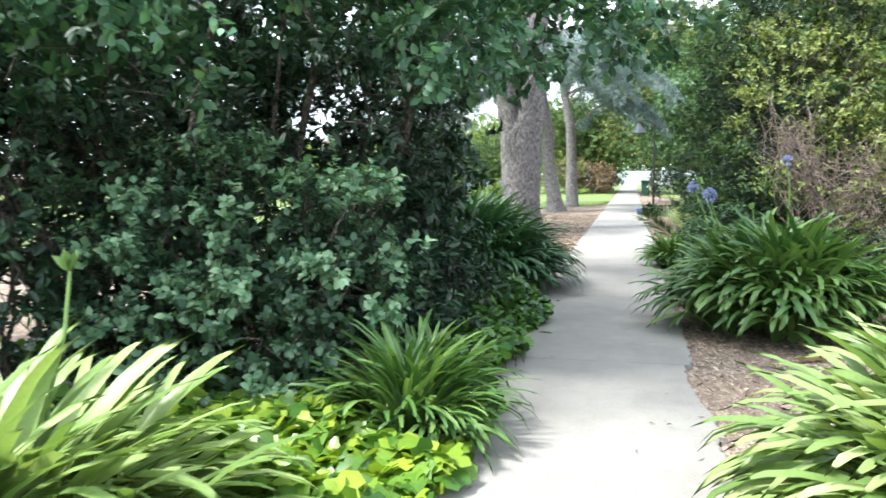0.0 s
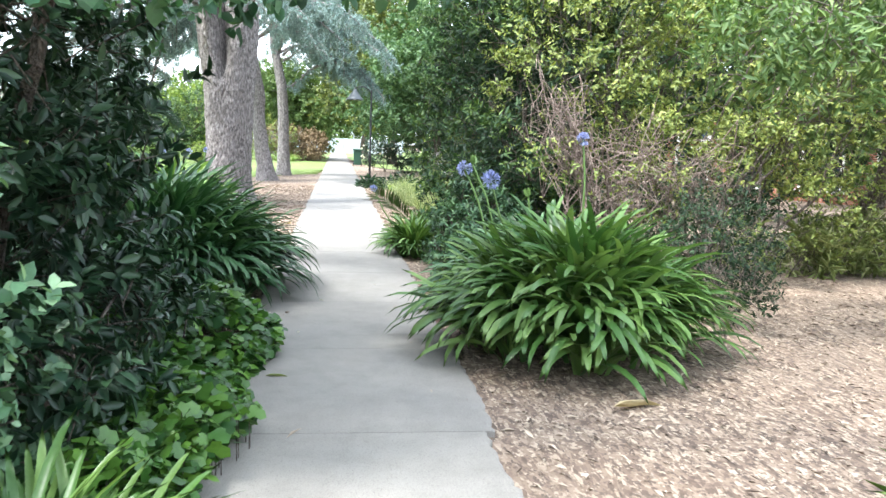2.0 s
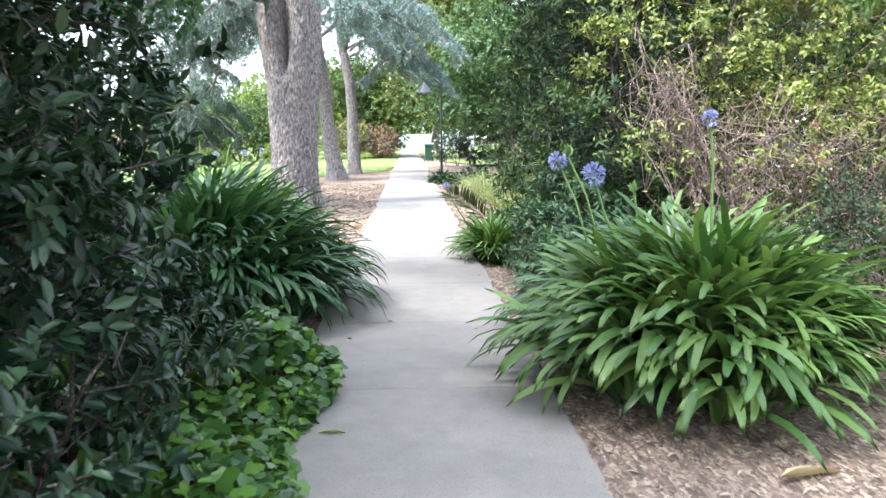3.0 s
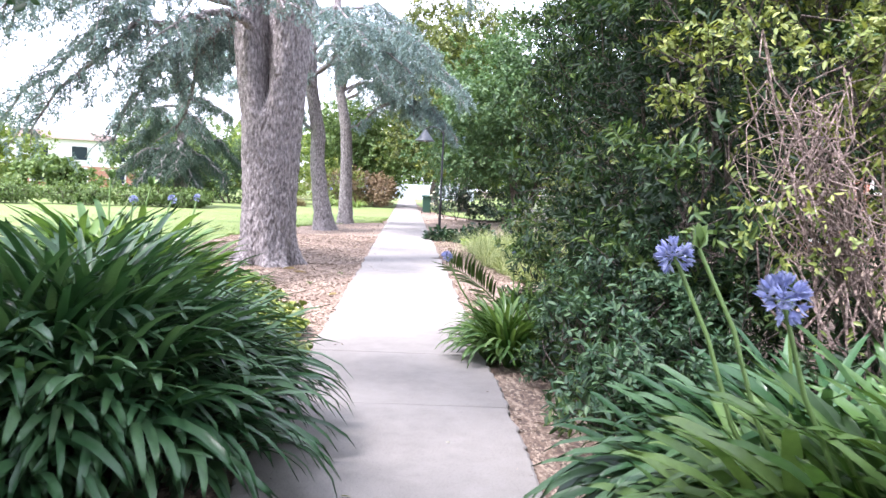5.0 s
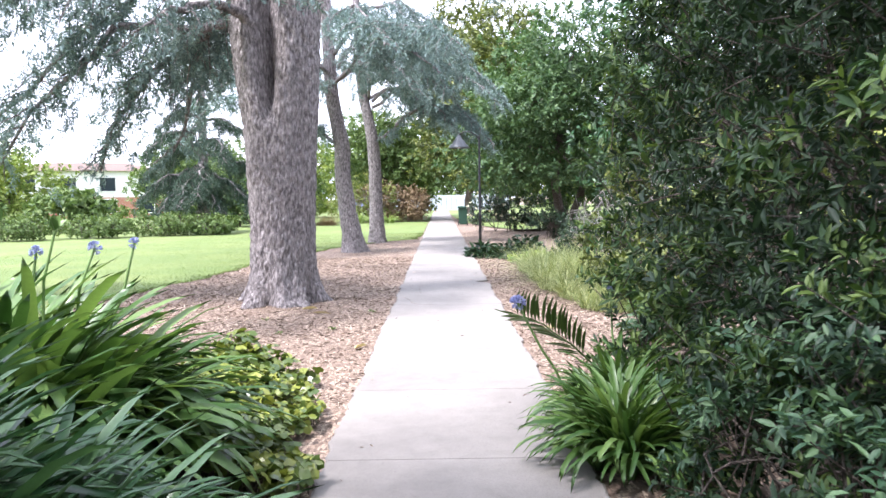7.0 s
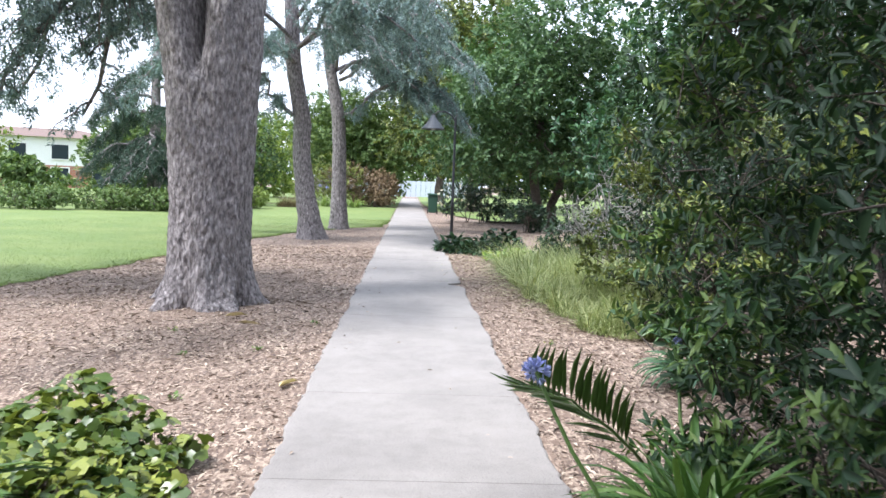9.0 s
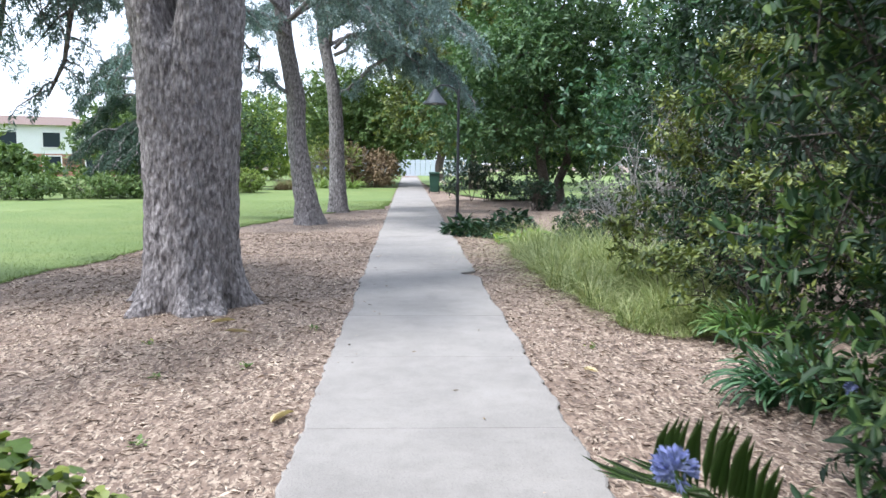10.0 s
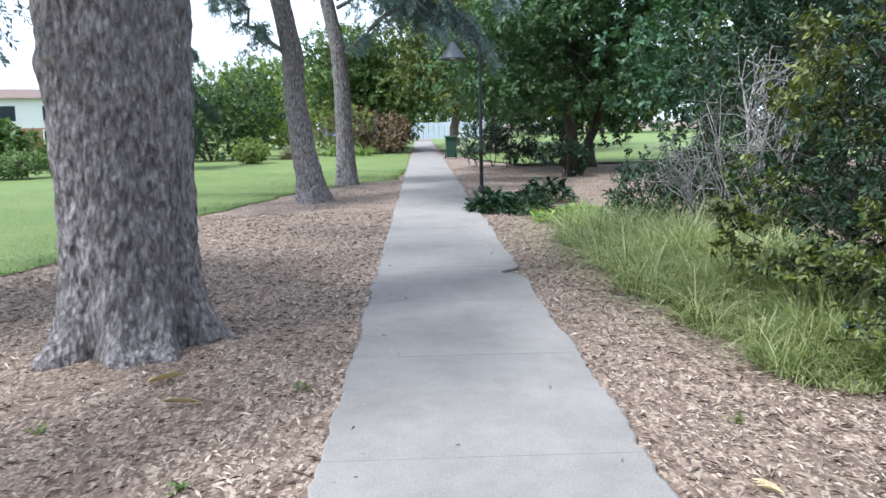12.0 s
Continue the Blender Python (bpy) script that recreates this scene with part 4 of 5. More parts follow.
# ---- shrubs on the hedge side ----
# the last two masses overhang unseen, added to keep sun off the hedge
shrub("tall_hedge_shrub", (2.45, 15.6, 0), [(-.15, -1.3, 1.6, 1.12, 1.3, 1.7), (-.2, .3, 1.7, 1.1, 1.5, 1.8), (-.1, 1.9, 1.7, 1.12, 1.3, 1.8), (.35, 2.6, 2.2, 1.2, 1.2, 1.5), (-.1, -.6, 3.1, 1.15, 1.5, 1.2), (0, 1.6, 3.3, 1.15, 1.6, 1.2), (.3, .4, 4.1, 1.2, 2.2, .9), (-.72, -1.9, .42, .62, .8, .45), (-.55, -.4, .48, .6, .9, .5), (-.45, 1.3, .45, .75, .9, .5), (.2, 2.3, .5, .8, .7, .6), (-.5, -.9, .95, .8, 1.2, .6), (-.3, -2.6, .5, .9, .8, .6), (-.4, -2.0, 1.5, .7, .7, .7), (-1.9, -.6, 5.0, 1.3, 1.8, .6), (-1.8, 1.7, 5.1, 1.2, 1.6, .6)], HEDGE,
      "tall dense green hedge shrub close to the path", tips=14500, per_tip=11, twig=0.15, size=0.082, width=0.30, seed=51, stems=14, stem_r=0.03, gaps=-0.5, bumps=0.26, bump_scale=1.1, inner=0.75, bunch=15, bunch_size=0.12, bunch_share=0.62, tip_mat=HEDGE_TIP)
shrub("low_shrub", (1.4, 13.9, 0), [(-.05, .5, .36, .46, .8, .4), (.0, -.5, .40, .5, .8, .45), (.25, .1, .75, .45, .9, .45), (.1, -1.1, .35, .5, .5, .38)], HEDGE, "low blue-green bushy growth at the hedge's foot", tips=1900, per_tip=10, twig=0.12, size=0.062, width=0.36, seed=63, gaps=-0.8, stems=9, stem_r=0.012, bunch=12, bunch_size=0.08, tip_mat=LOW_TIP)
shrub("dry_shrub", (2.9, 12.75, 0), [(-.3, 0, 1.35, .95, .7, .75), (-.9, .1, 1.7, .5, .5, .6), (.4, -.1, 1.2, .8, .6, .6)], OLIVE, "half-dry shrub of pinkish bare twigs and sparse leaves", tips=420, per_tip=7, twig=0.18, size=0.05, width=0.4, seed=52, stems=34, stem_r=0.011, forks=10, bark=TWIG_PINK, gaps=-0.2, inner=0.4)
shrub("tall_shrub", (3.0, 13.6, 0), [(-.4, 0, 2.6, 1.1, .9, 1.0), (.9, .2, 2.2, 1.2, .9, 1.1), (2.2, .3, 2.4, 1.2, 1.0, 1.4), (.2, .4, 3.5, 1.4, 1.0, .9), (1.4, 0, 1.1, 1.2, .8, .9), (3.2, .8, 1.8, 1.2, 1.0, 1.5)], OLIVE,
      "yellow-green small-leaved tall shrub behind the clump", tips=4200, per_tip=10, twig=0.16, size=0.055, width=0.42, seed=53, stems=12, stem_r=0.025, gaps=-0.7, inner=0.6, bunch=16, bunch_size=0.12)
shrub("low_shrub", (3.05, 11.2, 0), [(0, 0, .42, .55, .5, .42), (.1, .6, .65, .6, .6, .55), (.45, 1.3, .8, .7, .6, .6)], HEDGE, "low green bush beside the agapanthus on the mulch", tips=900, per_tip=10, twig=0.1, size=0.04, width=0.4, seed=54, stems=6, stem_r=0.012, gaps=-0.9)
shrub("small_tree", (6.6, 10.6, 0), [(-.6, .2, 3.0, 1.5, 1.3, .8), (.4, 1.0, 2.8, 1.3, 1.2, .8), (-3.3, .1, 2.45, .9, .7, .4), (-2.3, -.2, 2.3, .9, .7, .45), (-1.5, .5, 2.5, 1.0, .9, .6), (-2.9, .6, 3.0, 1.2, .9, .5)], FEATHER,
                "small tree with feathery pale leaves over the clearing", "tree", tips=1500, per_tip=14, twig=0.34, size=0.10, width=0.26, seed=55, stems=2, stem_r=0.07, gaps=-0.4, droop=0.55, inner=0.3)
shrub("tall_shrub", (5.6, 16.8, 0), [(0, 0, 1.8, 1.6, 1.2, 1.9), (1.8, .4, 2.2, 1.5, 1.2, 2.2), (-1.0, .6, 3.0, 1.4, 1.2, 1.4)], HEDGE, "green shrub mass closing the mulch clearing", tips=1800, per_tip=9, twig=0.2, size=0.09, width=0.4, seed=56, gaps=-0.8)
shrub("low_shrub", (5.4, 14.4, 0), [(0, 0, .3, .9, .5, .35), (1.4, .2, .35, .9, .5, .4)], BLADE, "straw-coloured tussock at the clearing's back", "plant", tips=500, per_tip=9, twig=0.25, size=0.22, width=0.06, shape=DIAMOND, seed=57, stems=3, stem_r=0.008)
shrub("yellow_shrub", (3.45, 22.7, 0), [(0, 0, 1.3, 1.15, 1.3, 1.3), (-.3, -1.0, .75, .85, .7, .75), (.6, .7, 1.9, 1.2, 1.2, .9), (-.35, .5, .7, .95, .9, .7)], HEDGE, "dense shrub with yellowish green leaves beside the grasses", tips=3000, per_tip=10, twig=0.13, size=0.07, width=0.42, seed=58, gaps=-0.7, bumps=0.3, stems=9, bunch=14, bunch_size=0.1, bunch_share=0.68, tip_mat=OLIVE_DARK)
shrub("low_shrub", (3.05, 21.6, 0), [(0, 0, .45, .6, .55, .45), (.7, -.3, .5, .7, .6, .5), (-.1, .9, .5, .6, .6, .45)], HEDGE, "dark low bush at the foot of the olive shrub", tips=700, per_tip=9, twig=0.13, size=0.07, width=0.4, seed=62, gaps=-0.7, stems=6)
shrub("bare_shrub", (3.4, 26.3, 0), [(0, 0, 1.55, 1.0, 1.0, .95), (-.6, .6, 1.0, .8, .8, .7), (.5, .3, 1.9, .8, .8, .7)], HEDGE, "leafless grey twiggy shrub among green bushes", tips=120, per_tip=5, twig=0.2, size=0.05, width=0.4, seed=59, stems=18, stem_r=0.018, bark=TWIG, gaps=-0.1, forks=7)
shrub("low_shrub", (3.6, 29.0, 0), [(0, 0, .55, 1.2, 1.4, .55), (1.4, .6, .8, 1.3, 1.6, .8), (-.6, -1.0, .35, .8, .9, .35), (.6, -2.2, .5, 1.0, 1.0, .5)], HEDGE, "dark low spreading shrub under the trees", tips=1700, per_tip=9, twig=0.16, size=0.085, width=0.45, seed=60, gaps=-0.9)
shrub("tall_shrub", (6.2, 29.5, 0), [(0, 0, 2.0, 1.8, 2.4, 2.0), (.6, -2.6, 2.3, 1.8, 1.8, 2.2), (-.4, 2.4, 1.9, 1.5, 1.6, 1.7), (.6, -.5, 3.8, 1.8, 2.2, 1.3), (.4, -5.0, 2.4, 1.8, 1.6, 2.4), (.2, -6.2, 4.0, 1.8, 1.6, 1.3)], LAUREL, "dark tall shrubs closing the garden bed", tips=3600, per_tip=9, twig=0.2, size=0.1, width=0.42, seed=61, gaps=-0.85, stems=14)

# ---- fine grasses ----
def grass_tuft(place, rx, ry, height, count, label, seed, mat=None):
    rng = np.random.default_rng(seed)
    root = thing("grass_clump", place, label, "grass", "pale grasses beside the path")
    a, r = rng.uniform(0, 2 * np.pi, count), np.sqrt(rng.random(count))
    base = np.c_[np.cos(a) * r * rx, np.sin(a) * r * ry, np.zeros(count)]
    head = rng.uniform(0, 2 * np.pi, count)
    lean = rng.uniform(0.4, 2.3, count) * (0.55 + 0.45 * r)
    ln = height * rng.uniform(0.3, 1.1, count) * (0.78 + 0.5 * noise_at(base + np.array(place), 1.3, 4))
    dirs = np.c_[np.cos(head), np.sin(head), np.zeros(count)]
    n = 5
    s = np.linspace(0, 1, n)
    mid_ = base[:, None] + dirs[:, None] * (lean * ln)[:, None, None] * (s ** 1.6)[None, :, None] + np.array([0, 0, 1.0]) * ln[:, None, None] * (s - 0.36 * lean[:, None] * s ** 2.4)[:, :, None]
    side = np.c_[-np.sin(head), np.cos(head), np.zeros(count)]
    w = 0.0042 * (1 - s ** 2 * 0.95)
    v = np.concatenate([mid_ - side[:, None] * w[None, :, None], mid_ + side[:, None] * w[None, :, None]], 1)
    t = np.array([q for i in range(n - 1) for q in ((i, i + 1, i + n), (i + 1, i + n + 1, i + n))])
    for k in range(6):
        w6 = v[(a * 6 / (2 * np.pi)).astype(int) == k]
        g = Geo()
        g.add(w6.reshape(-1, 3), (t[None] + (np.arange(len(w6)) * 2 * n)[:, None, None]).reshape(-1, 3))
        part("tuft", g, mat or BLADE, root)
    return root


for k, (gx, gy, rx, ry, h, n) in enumerate([(2.05, 27.5, .5, .9, .62, 1300), (2.3, 26.0, .7, .9, .66, 1700), (2.2, 24.5, .6, .8, .66, 1500), (2.9, 25.2, .7, .9, .7, 1500), (2.3, 23.2, .55, .7, .62, 1400), (2.25, 22.1, .4, .55, .5, 1000), (2.9, 23.6, .6, .7, .66, 1100)]):
    grass_tuft((gx, gy, 0), rx * 1.1, ry * 1.1, h * 1.05, int(n * 2.1), "pale green fine-bladed grass clump on the mulch", 70 + k)

# ---- palm frond ----
def palm_frond(place, tip, label, seed, side_len=0.30):
    rng = np.random.default_rng(seed)
    root = thing("palm_seedling", place, label, "palm")
    pts = bend((0, 0, 0), tip, 0.10, rng, 12, 0.004)
    g = Geo()
    tube(g, pts, np.linspace(0.011, 0.003, 12), 6)
    part("rib", g, STALK, root)
    axis = unit(np.asarray(tip, float)[None])[0]
    side = unit(np.cross(axis, [0, 0, 1.0])[None])[0]
    for k in range(20):
        s = 0.34 + 0.65 * k / 20
        q = np.array([np.interp(s, np.linspace(0, 1, 12), pts[:, i]) for i in range(3)])
        for sg in (-1, 1):
            lg = Geo()
            w = axis * 0.3 + (side * 0.95 if sg > 0 else np.array([0, 0, 1.0]) - side * 0.15) + rng.normal(0, 0.07, 3)
            leaves(lg, np.array([[0, 0, 0.0]]), w[None], axis[None] * 0.8 + side[None] * 0.6 + rng.normal(0, .15, (1, 3)), np.array([side_len * (1.3 - 0.75 * abs(s - 0.55))]), 0.055, OVAL)
            lf = part("leaflet", lg, PALM, root)
            lf.location = q
    return root


palm_frond((1.25, 17.35, 0.0), (-.85, -.83, .74), "arching dark palm frond reaching over the mulch", 81, 0.2)

# ---- broad-leaved ground plants ----
def rosette(place, r, h, count, mat, label, seed, size=0.2):
    rng = np.random.default_rng(seed)
    root = thing("leafy_plant", place, label, "plant", "broad-leaved plants by the lamp")
    a, q = rng.uniform(0, 6.28, count), np.sqrt(rng.random(count))
    at = np.c_[np.cos(a) * q * r, np.sin(a) * q * r, h * (1 - q ** 2 * 0.8) * rng.uniform(0.4, 1, count)]
    way = np.c_[np.cos(a), np.sin(a), rng.normal(0.1, 0.4, count)] + rng.normal(0, .4, (count, 3))
    g, w = Geo(), Geo()
    leaves(g, at, way, np.c_[np.cos(a) * .4, np.sin(a) * .4, np.ones(count)] + rng.normal(0, .3, (count, 3)), size * rng.uniform(.6, 1.2, count), 0.42, OVAL)
    for i in range(0, count, 3):
        tube(w, [(at[i, 0] * .3, at[i, 1] * .3, 0), at[i]], [0.006, 0.003], 4)
    part("stalks", w, STALK, root)
    part("leaves", g, mat, root)


rosette((1.0, 31.6, 0), .42, .34, 220, LAUREL, "dark broad-leaved plant at the path edge", 91)
rosette((1.55, 31.3, 0), .42, .36, 220, LAUREL, "dark broad-leaved plant beside the lamp", 92)
rosette((2.2, 33.2, 0), .5, .5, 240, LAUREL, "bushy dark leafy plant on the mulch", 93)
rosette((1.85, 29.9, 0), .32, .2, 130, IVY, "low pale green leafy plant on the mulch", 94, 0.16)
rosette((2.35, 30.2, 0), .32, .22, 130, IVY, "low pale green leafy plant under the shrubs", 95, 0.16)

# ---- lamp, bin ----
def lathe(profile, sides=24):
    g = Geo()
    a = np.linspace(0, 2 * np.pi, sides, endpoint=False)
    v = np.concatenate([np.stack([r * np.cos(a), r * np.sin(a), np.full(sides, z)], 1) for r, z in profile])
    t = []
    for i in range(len(profile) - 1):
        for j in range(sides):
            q, r = i * sides + j, i * sides + (j + 1) % sides
            t += [(q, r, r + sides), (q, r + sides, q + sides)]
    g.add(v, t)
    return g


def box(geo, lo, hi):
    geo.flat = True
    v = [(x, y, z) for x in (lo[0], hi[0]) for y in (lo[1], hi[1]) for z in (lo[2], hi[2])]
    t = [(0, 1, 3), (0, 3, 2), (4, 6, 7), (4, 7, 5), (0, 4, 5), (0, 5, 1), (2, 3, 7), (2, 7, 6), (0, 2, 6), (0, 6, 4), (1, 5, 7), (1, 7, 3)]
    geo.add(v, t)


lamp = thing("street_lamp", (1.15, 36.3, 0), "black iron path lamp with a hanging bell shade", "lamp")
part("base", lathe([(.0, .12), (.05, .12), (.075, .10), (.085, 0), (.085, -.05)]).mesh("base", True), IRON, lamp)
part("post", lathe([(.045, .05), (.045, .9), (.05, .92), (.05, .97), (.038, 1.0), (.034, 3.35), (.02, 3.42), (0, 3.43)]).mesh("post", True), IRON, lamp)
g = Geo()
tube(g, [(0, 0, 3.25), (-.10, 0, 3.42), (-.28, 0, 3.52), (-.48, 0, 3.52), (-.60, 0, 3.44), (-.62, 0, 3.36)], [.02] * 6, 8)
part("arm", g, IRON, lamp)
shade = part("shade", lathe([(0, 3.42), (.05, 3.41), (.07, 3.36), (.12, 3.30), (.22, 3.16), (.31, 3.06), (.33, 3.02), (.32, 3.02), (.21, 3.15), (.10, 3.29), (0, 3.34)]).mesh("shade", True), SHADE, lamp, "grey bell-shaped metal shade")
shade.location = (-.62, 0, 0)
bulb = part("bulb", lathe([(0, 3.20), (.07, 3.18), (.09, 3.10), (.06, 3.03), (0, 3.01)]).mesh("bulb", True), MILK, lamp)
bulb.location = (-.62, 0, 0)

bin_ = thing("wheelie_bin", (1.12, 54.5, 0.0), "dark green plastic wheelie bin beside the path", "bin")
bm = bmesh.new()
bmesh.ops.create_cube(bm, size=1)
for v in bm.verts:
    k = 1.0 if v.co.z > 0 else 0.8
    v.co = Vector((v.co.x * .5 * k, v.co.y * .55 * k, .06 + (v.co.z + .5) * .86))
bmesh.ops.bevel(bm, geom=bm.edges[:], offset=.03, segments=2, affect='EDGES')
part("body", bm, BIN, bin_)
bm = bmesh.new()
bmesh.ops.create_cube(bm, size=1)
for v in bm.verts:
    v.co = Vector((v.co.x * .56, v.co.y * .62 - .02, .96 + v.co.z * .07 + (.04 if v.co.y > 0 else 0)))
bmesh.ops.bevel(bm, geom=bm.edges[:], offset=.025, segments=2, affect='EDGES')
part("lid", bm, BIN, bin_)
for sx in (-.24, .24):
    wg = lathe([(0, -.03), (.10, -.03), (.12, -.015), (.12, .015), (.10, .03), (0, .03)])
    wh = part("wheel", wg, RUBBER, bin_)
    wh.matrix_basis = pose(sx, .25, .12, 0, 90, 0)

# ---- garden beyond the lawn ----
def far_tree(place, height, r, mat, label, seed, tips=700, size=0.3, trunk=0.2, low=0.25, more=()):
    """A garden tree: one stem, limbs and a clumpy crown; more adds masses of its own."""
    rng = np.random.default_rng(seed)
    root = thing("tree", place, label, "tree")
    blobs = list(more)
    for k in range(8):
        a = k * 2.4 + rng.random()
        blobs.append((math.cos(a) * r * .5, math.sin(a) * r * .5, height * (low + (.85 - low) * (k + .5) / 8), r * rng.uniform(.5, .75), r * rng.uniform(.5, .75), height * rng.uniform(.14, .2)))
    stem = Geo()
    top = (rng.normal(0, .3), rng.normal(0, .3), height * .75)
    pts = bend((0, 0, -.1), top, 0, rng, 9, .02)
    tube(stem, pts, trunk * np.array([1.35, 1.0, .92, .85, .75, .6, .45, .3, .2]), 10)
    part("trunk", stem, BARK_SMALL, root)
    for k, bl in enumerate(blobs):
        limb = Geo()
        tube(limb, bend(pts[3 + k % 4], bl[:3], .2, rng, 6, .04), np.linspace(trunk * .4, trunk * .1, 6), 6)
        part("limb", limb, BARK_SMALL, root)
    p, o = blob_tips(rng, blobs, tips, .4, .25, .35, -.8)
    g = Geo()
    sprays(g, rng, p, o, 12, size * 1.6, size, .5, DIAMOND)
    part("crown", g, mat, root)
    return root


for k, (x, y, rx, h) in enumerate([(-17.5, 43.6, 1.7, .95), (-14.8, 45.2, 1.6, .9), (-12.4, 46.6, 1.5, .95), (-10.4, 47.2, 1.1, .85), (-20.5, 42.4, 1.8, 1.0), (-24, 41.5, 2.0, 1.0)]):
    shrub("hedge_bush", (x, y, 0), [(0, 0, h * .5, rx, 1.0, h * .5), (rx * .5, .2, h * .55, rx * .6, .9, h * .5)], FAR_GREEN, "rounded low green hedge bush along the lawn", "hedge", tips=500, per_tip=10, twig=.2, size=.12, seed=100 + k, shape=DIAMOND, group="low hedge behind the lawn", gaps=-2, stems=5)
shrub("round_bush", (-7.7, 53.4, 0), [(0, 0, .55, .85, .8, .58)], FAR_BRIGHT, "small round green bush on the lawn", tips=420, per_tip=10, twig=.16, size=.1, seed=110, shape=DIAMOND, gaps=-2, bumps=.1)
shrub("dark_bush", (-10.6, 57.5, 0), [(0, 0, 1.8, 2.4, 1.8, 1.8), (1.8, .5, 2.6, 2.0, 1.8, 2.0), (-2, .5, 2.2, 2.0, 1.6, 2.0)], HEDGE_TIP, "dark green garden shrubbery behind the lawn", tips=1800, per_tip=10, twig=.3, size=.17, seed=111, shape=DIAMOND, gaps=-1.2, stems=6, stem_r=.06)
shrub("brown_hedge", (-2.6, 63.2, 0), [(0, 0, 1.1, 1.8, .9, 1.2), (1.0, -.1, 1.1, 1.0, .9, 1.15), (-1.4, .2, 1.5, 1.4, 1, 1.1)], DRY, "brown dried hedge at the path's end", "hedge", tips=1500, per_tip=10, twig=.22, size=.13, seed=112, shape=DIAMOND, bark=TWIG_PINK, gaps=-2, stems=18)
shrub("grey_shrub", (-4.4, 62.6, 0), [(0, 0, 1.6, 1.8, 1, 1.3), (-1.4, .3, 1.2, 1.3, 1, 1.1)], OLIVE, "pale grey-green twiggy shrub by the brown hedge", tips=700, per_tip=9, twig=.2, size=.12, seed=113, shape=DIAMOND, bark=TWIG, stems=20, gaps=-.8)
for k, (x, y) in enumerate([(-5.0, 60.6), (-4.1, 60.3), (-3.2, 60.2)]):
    strap_clump((x, y, 0), .3, .25, .8, 70, "light green strap-leaved plant at the lawn edge", 120 + k, STRAP_SUNNY, 0, [(-.2, -.2, 1.2, 1.0), (.2, -.1, 1.1, 1.0)] if k == 0 else ())
grass_tuft((-6.6, 57.6, 0), .6, .4, 1.1, 700, "tall straw-coloured dry grass by the lawn", 124, DRY)

for k, (x, y, h, r, mat, low, tr) in enumerate([(-6.5, 74, 6.2, 3.0, FAR_BRIGHT, .1, .15), (-11.5, 76, 6.5, 3.4, FAR_BRIGHT, .1, .15), (-3.0, 71, 5.6, 2.6, FAR_GREEN, .2, .15), (-16, 68, 5.5, 3.2, FAR_GREEN, .1, .15), (-16.5, 62, 5.0, 3.0, FAR_GREEN, .1, .15),
                                               (-39, 70, 7.5, 4.0, FAR_GREEN, .1, .2), (-33, 56, 6.0, 3.6, FAR_BRIGHT, .1, .2), (-23.5, 55, 4.8, 3.0, FAR_BRIGHT, .05, .15), (-28.5, 60, 5.6, 3.2, FAR_GREEN, .05, .15), (-19, 53, 2.2, 2.2, FAR_GREEN, .05, .12), (-24, 50, 3.2, 2.4, FAR_GREEN, .1, .12), (-40, 40, 7, 4.2, FAR_GREEN, .1, .2), (-36, 24, 7, 4.2, FAR_GREEN, .1, .2), (-30, 10, 7, 4.2, FAR_GREEN, .1, .2),
                                               (-22, -2, 7, 4, FAR_GREEN, .1, .2), (-10, -8, 7, 4, FAR_GREEN, .1, .2), (0, -14, 8, 4.2, FAR_GREEN, .2, .2), (10, -8, 7, 4, FAR_GREEN, .1, .2), (14, 4, 7, 4, FAR_GREEN, .1, .2), (15, 14, 7.5, 4, FAR_GREEN, .1, .2)]):
    far_tree((x, y, 0), h, r, mat, "leafy green garden tree in the distance", 130 + k, 620, .3, tr, low)
# trees whose crowns close over the path
far_tree((-3.6, 66, 0), 7.5, 3.6, FAR_GREEN, "olive-green tree leaning over the path's end", 151, 3400, .22, .2, .36, [(3.0, -1, 4.4, 2.2, 2.0, 1.6), (3.8, -2, 3.6, 1.8, 1.5, 1.3), (4.4, -1, 5.0, 2.2, 2, 2)])
far_tree((3.6, 60, 0), 13, 4.4, OLIVE_DARK, "broad tall green tree over the path's end", 152, 5200, .24, .28, .22, [(-3.0, 1, 4.6, 2.0, 2.0, 1.6), (-2.6, 0, 6.3, 2.2, 2.2, 1.4), (-1.6, -2, 2.9, 1.4, 1.6, 1.0)])
t1 = far_tree((4.75, 44.2, 0), 8.8, 3.9, TREE_LEAF, "dark spreading tree with a brown trunk in mulch", 153, 4200, .18, .19, .24, [(-3.0, -1.0, 3.4, 1.8, 1.8, 1.4), (-2.2, -2.5, 2.5, 1.6, 1.4, .9), (.2, -2.5, 2.6, 1.8, 1.4, .9), (-1.5, -3, 4.8, 2.0, 1.8, 1.3)])
t2 = far_tree((5.6, 45.2, 0), 9.2, 3.8, TREE_LEAF, "dark spreading tree with a grey trunk in mulch", 154, 1800, .2, .17, .27)
far_tree((9.0, 37, 0), 11, 4.2, CANOPY, "dense dark tree behind the garden bed", 155, 2800, .22, .2, .15)
far_tree((8.6, 22, 0), 8.0, 3.4, OLIVE, "yellowish tree behind the garden bed", 156, 1500, .2, .2, .15)
far_tree((8.0, 30.5, 0), 10.5, 3.4, HEDGE, "tall green tree behind the bare shrub", 157, 1500, .2, .2, .25)
far_tree((7.0, 15.0, 0), 7.0, 2.8, FAR_GREEN, "tall yellow-green tree at the clearing", 158, 1500, .15, .16, .3)
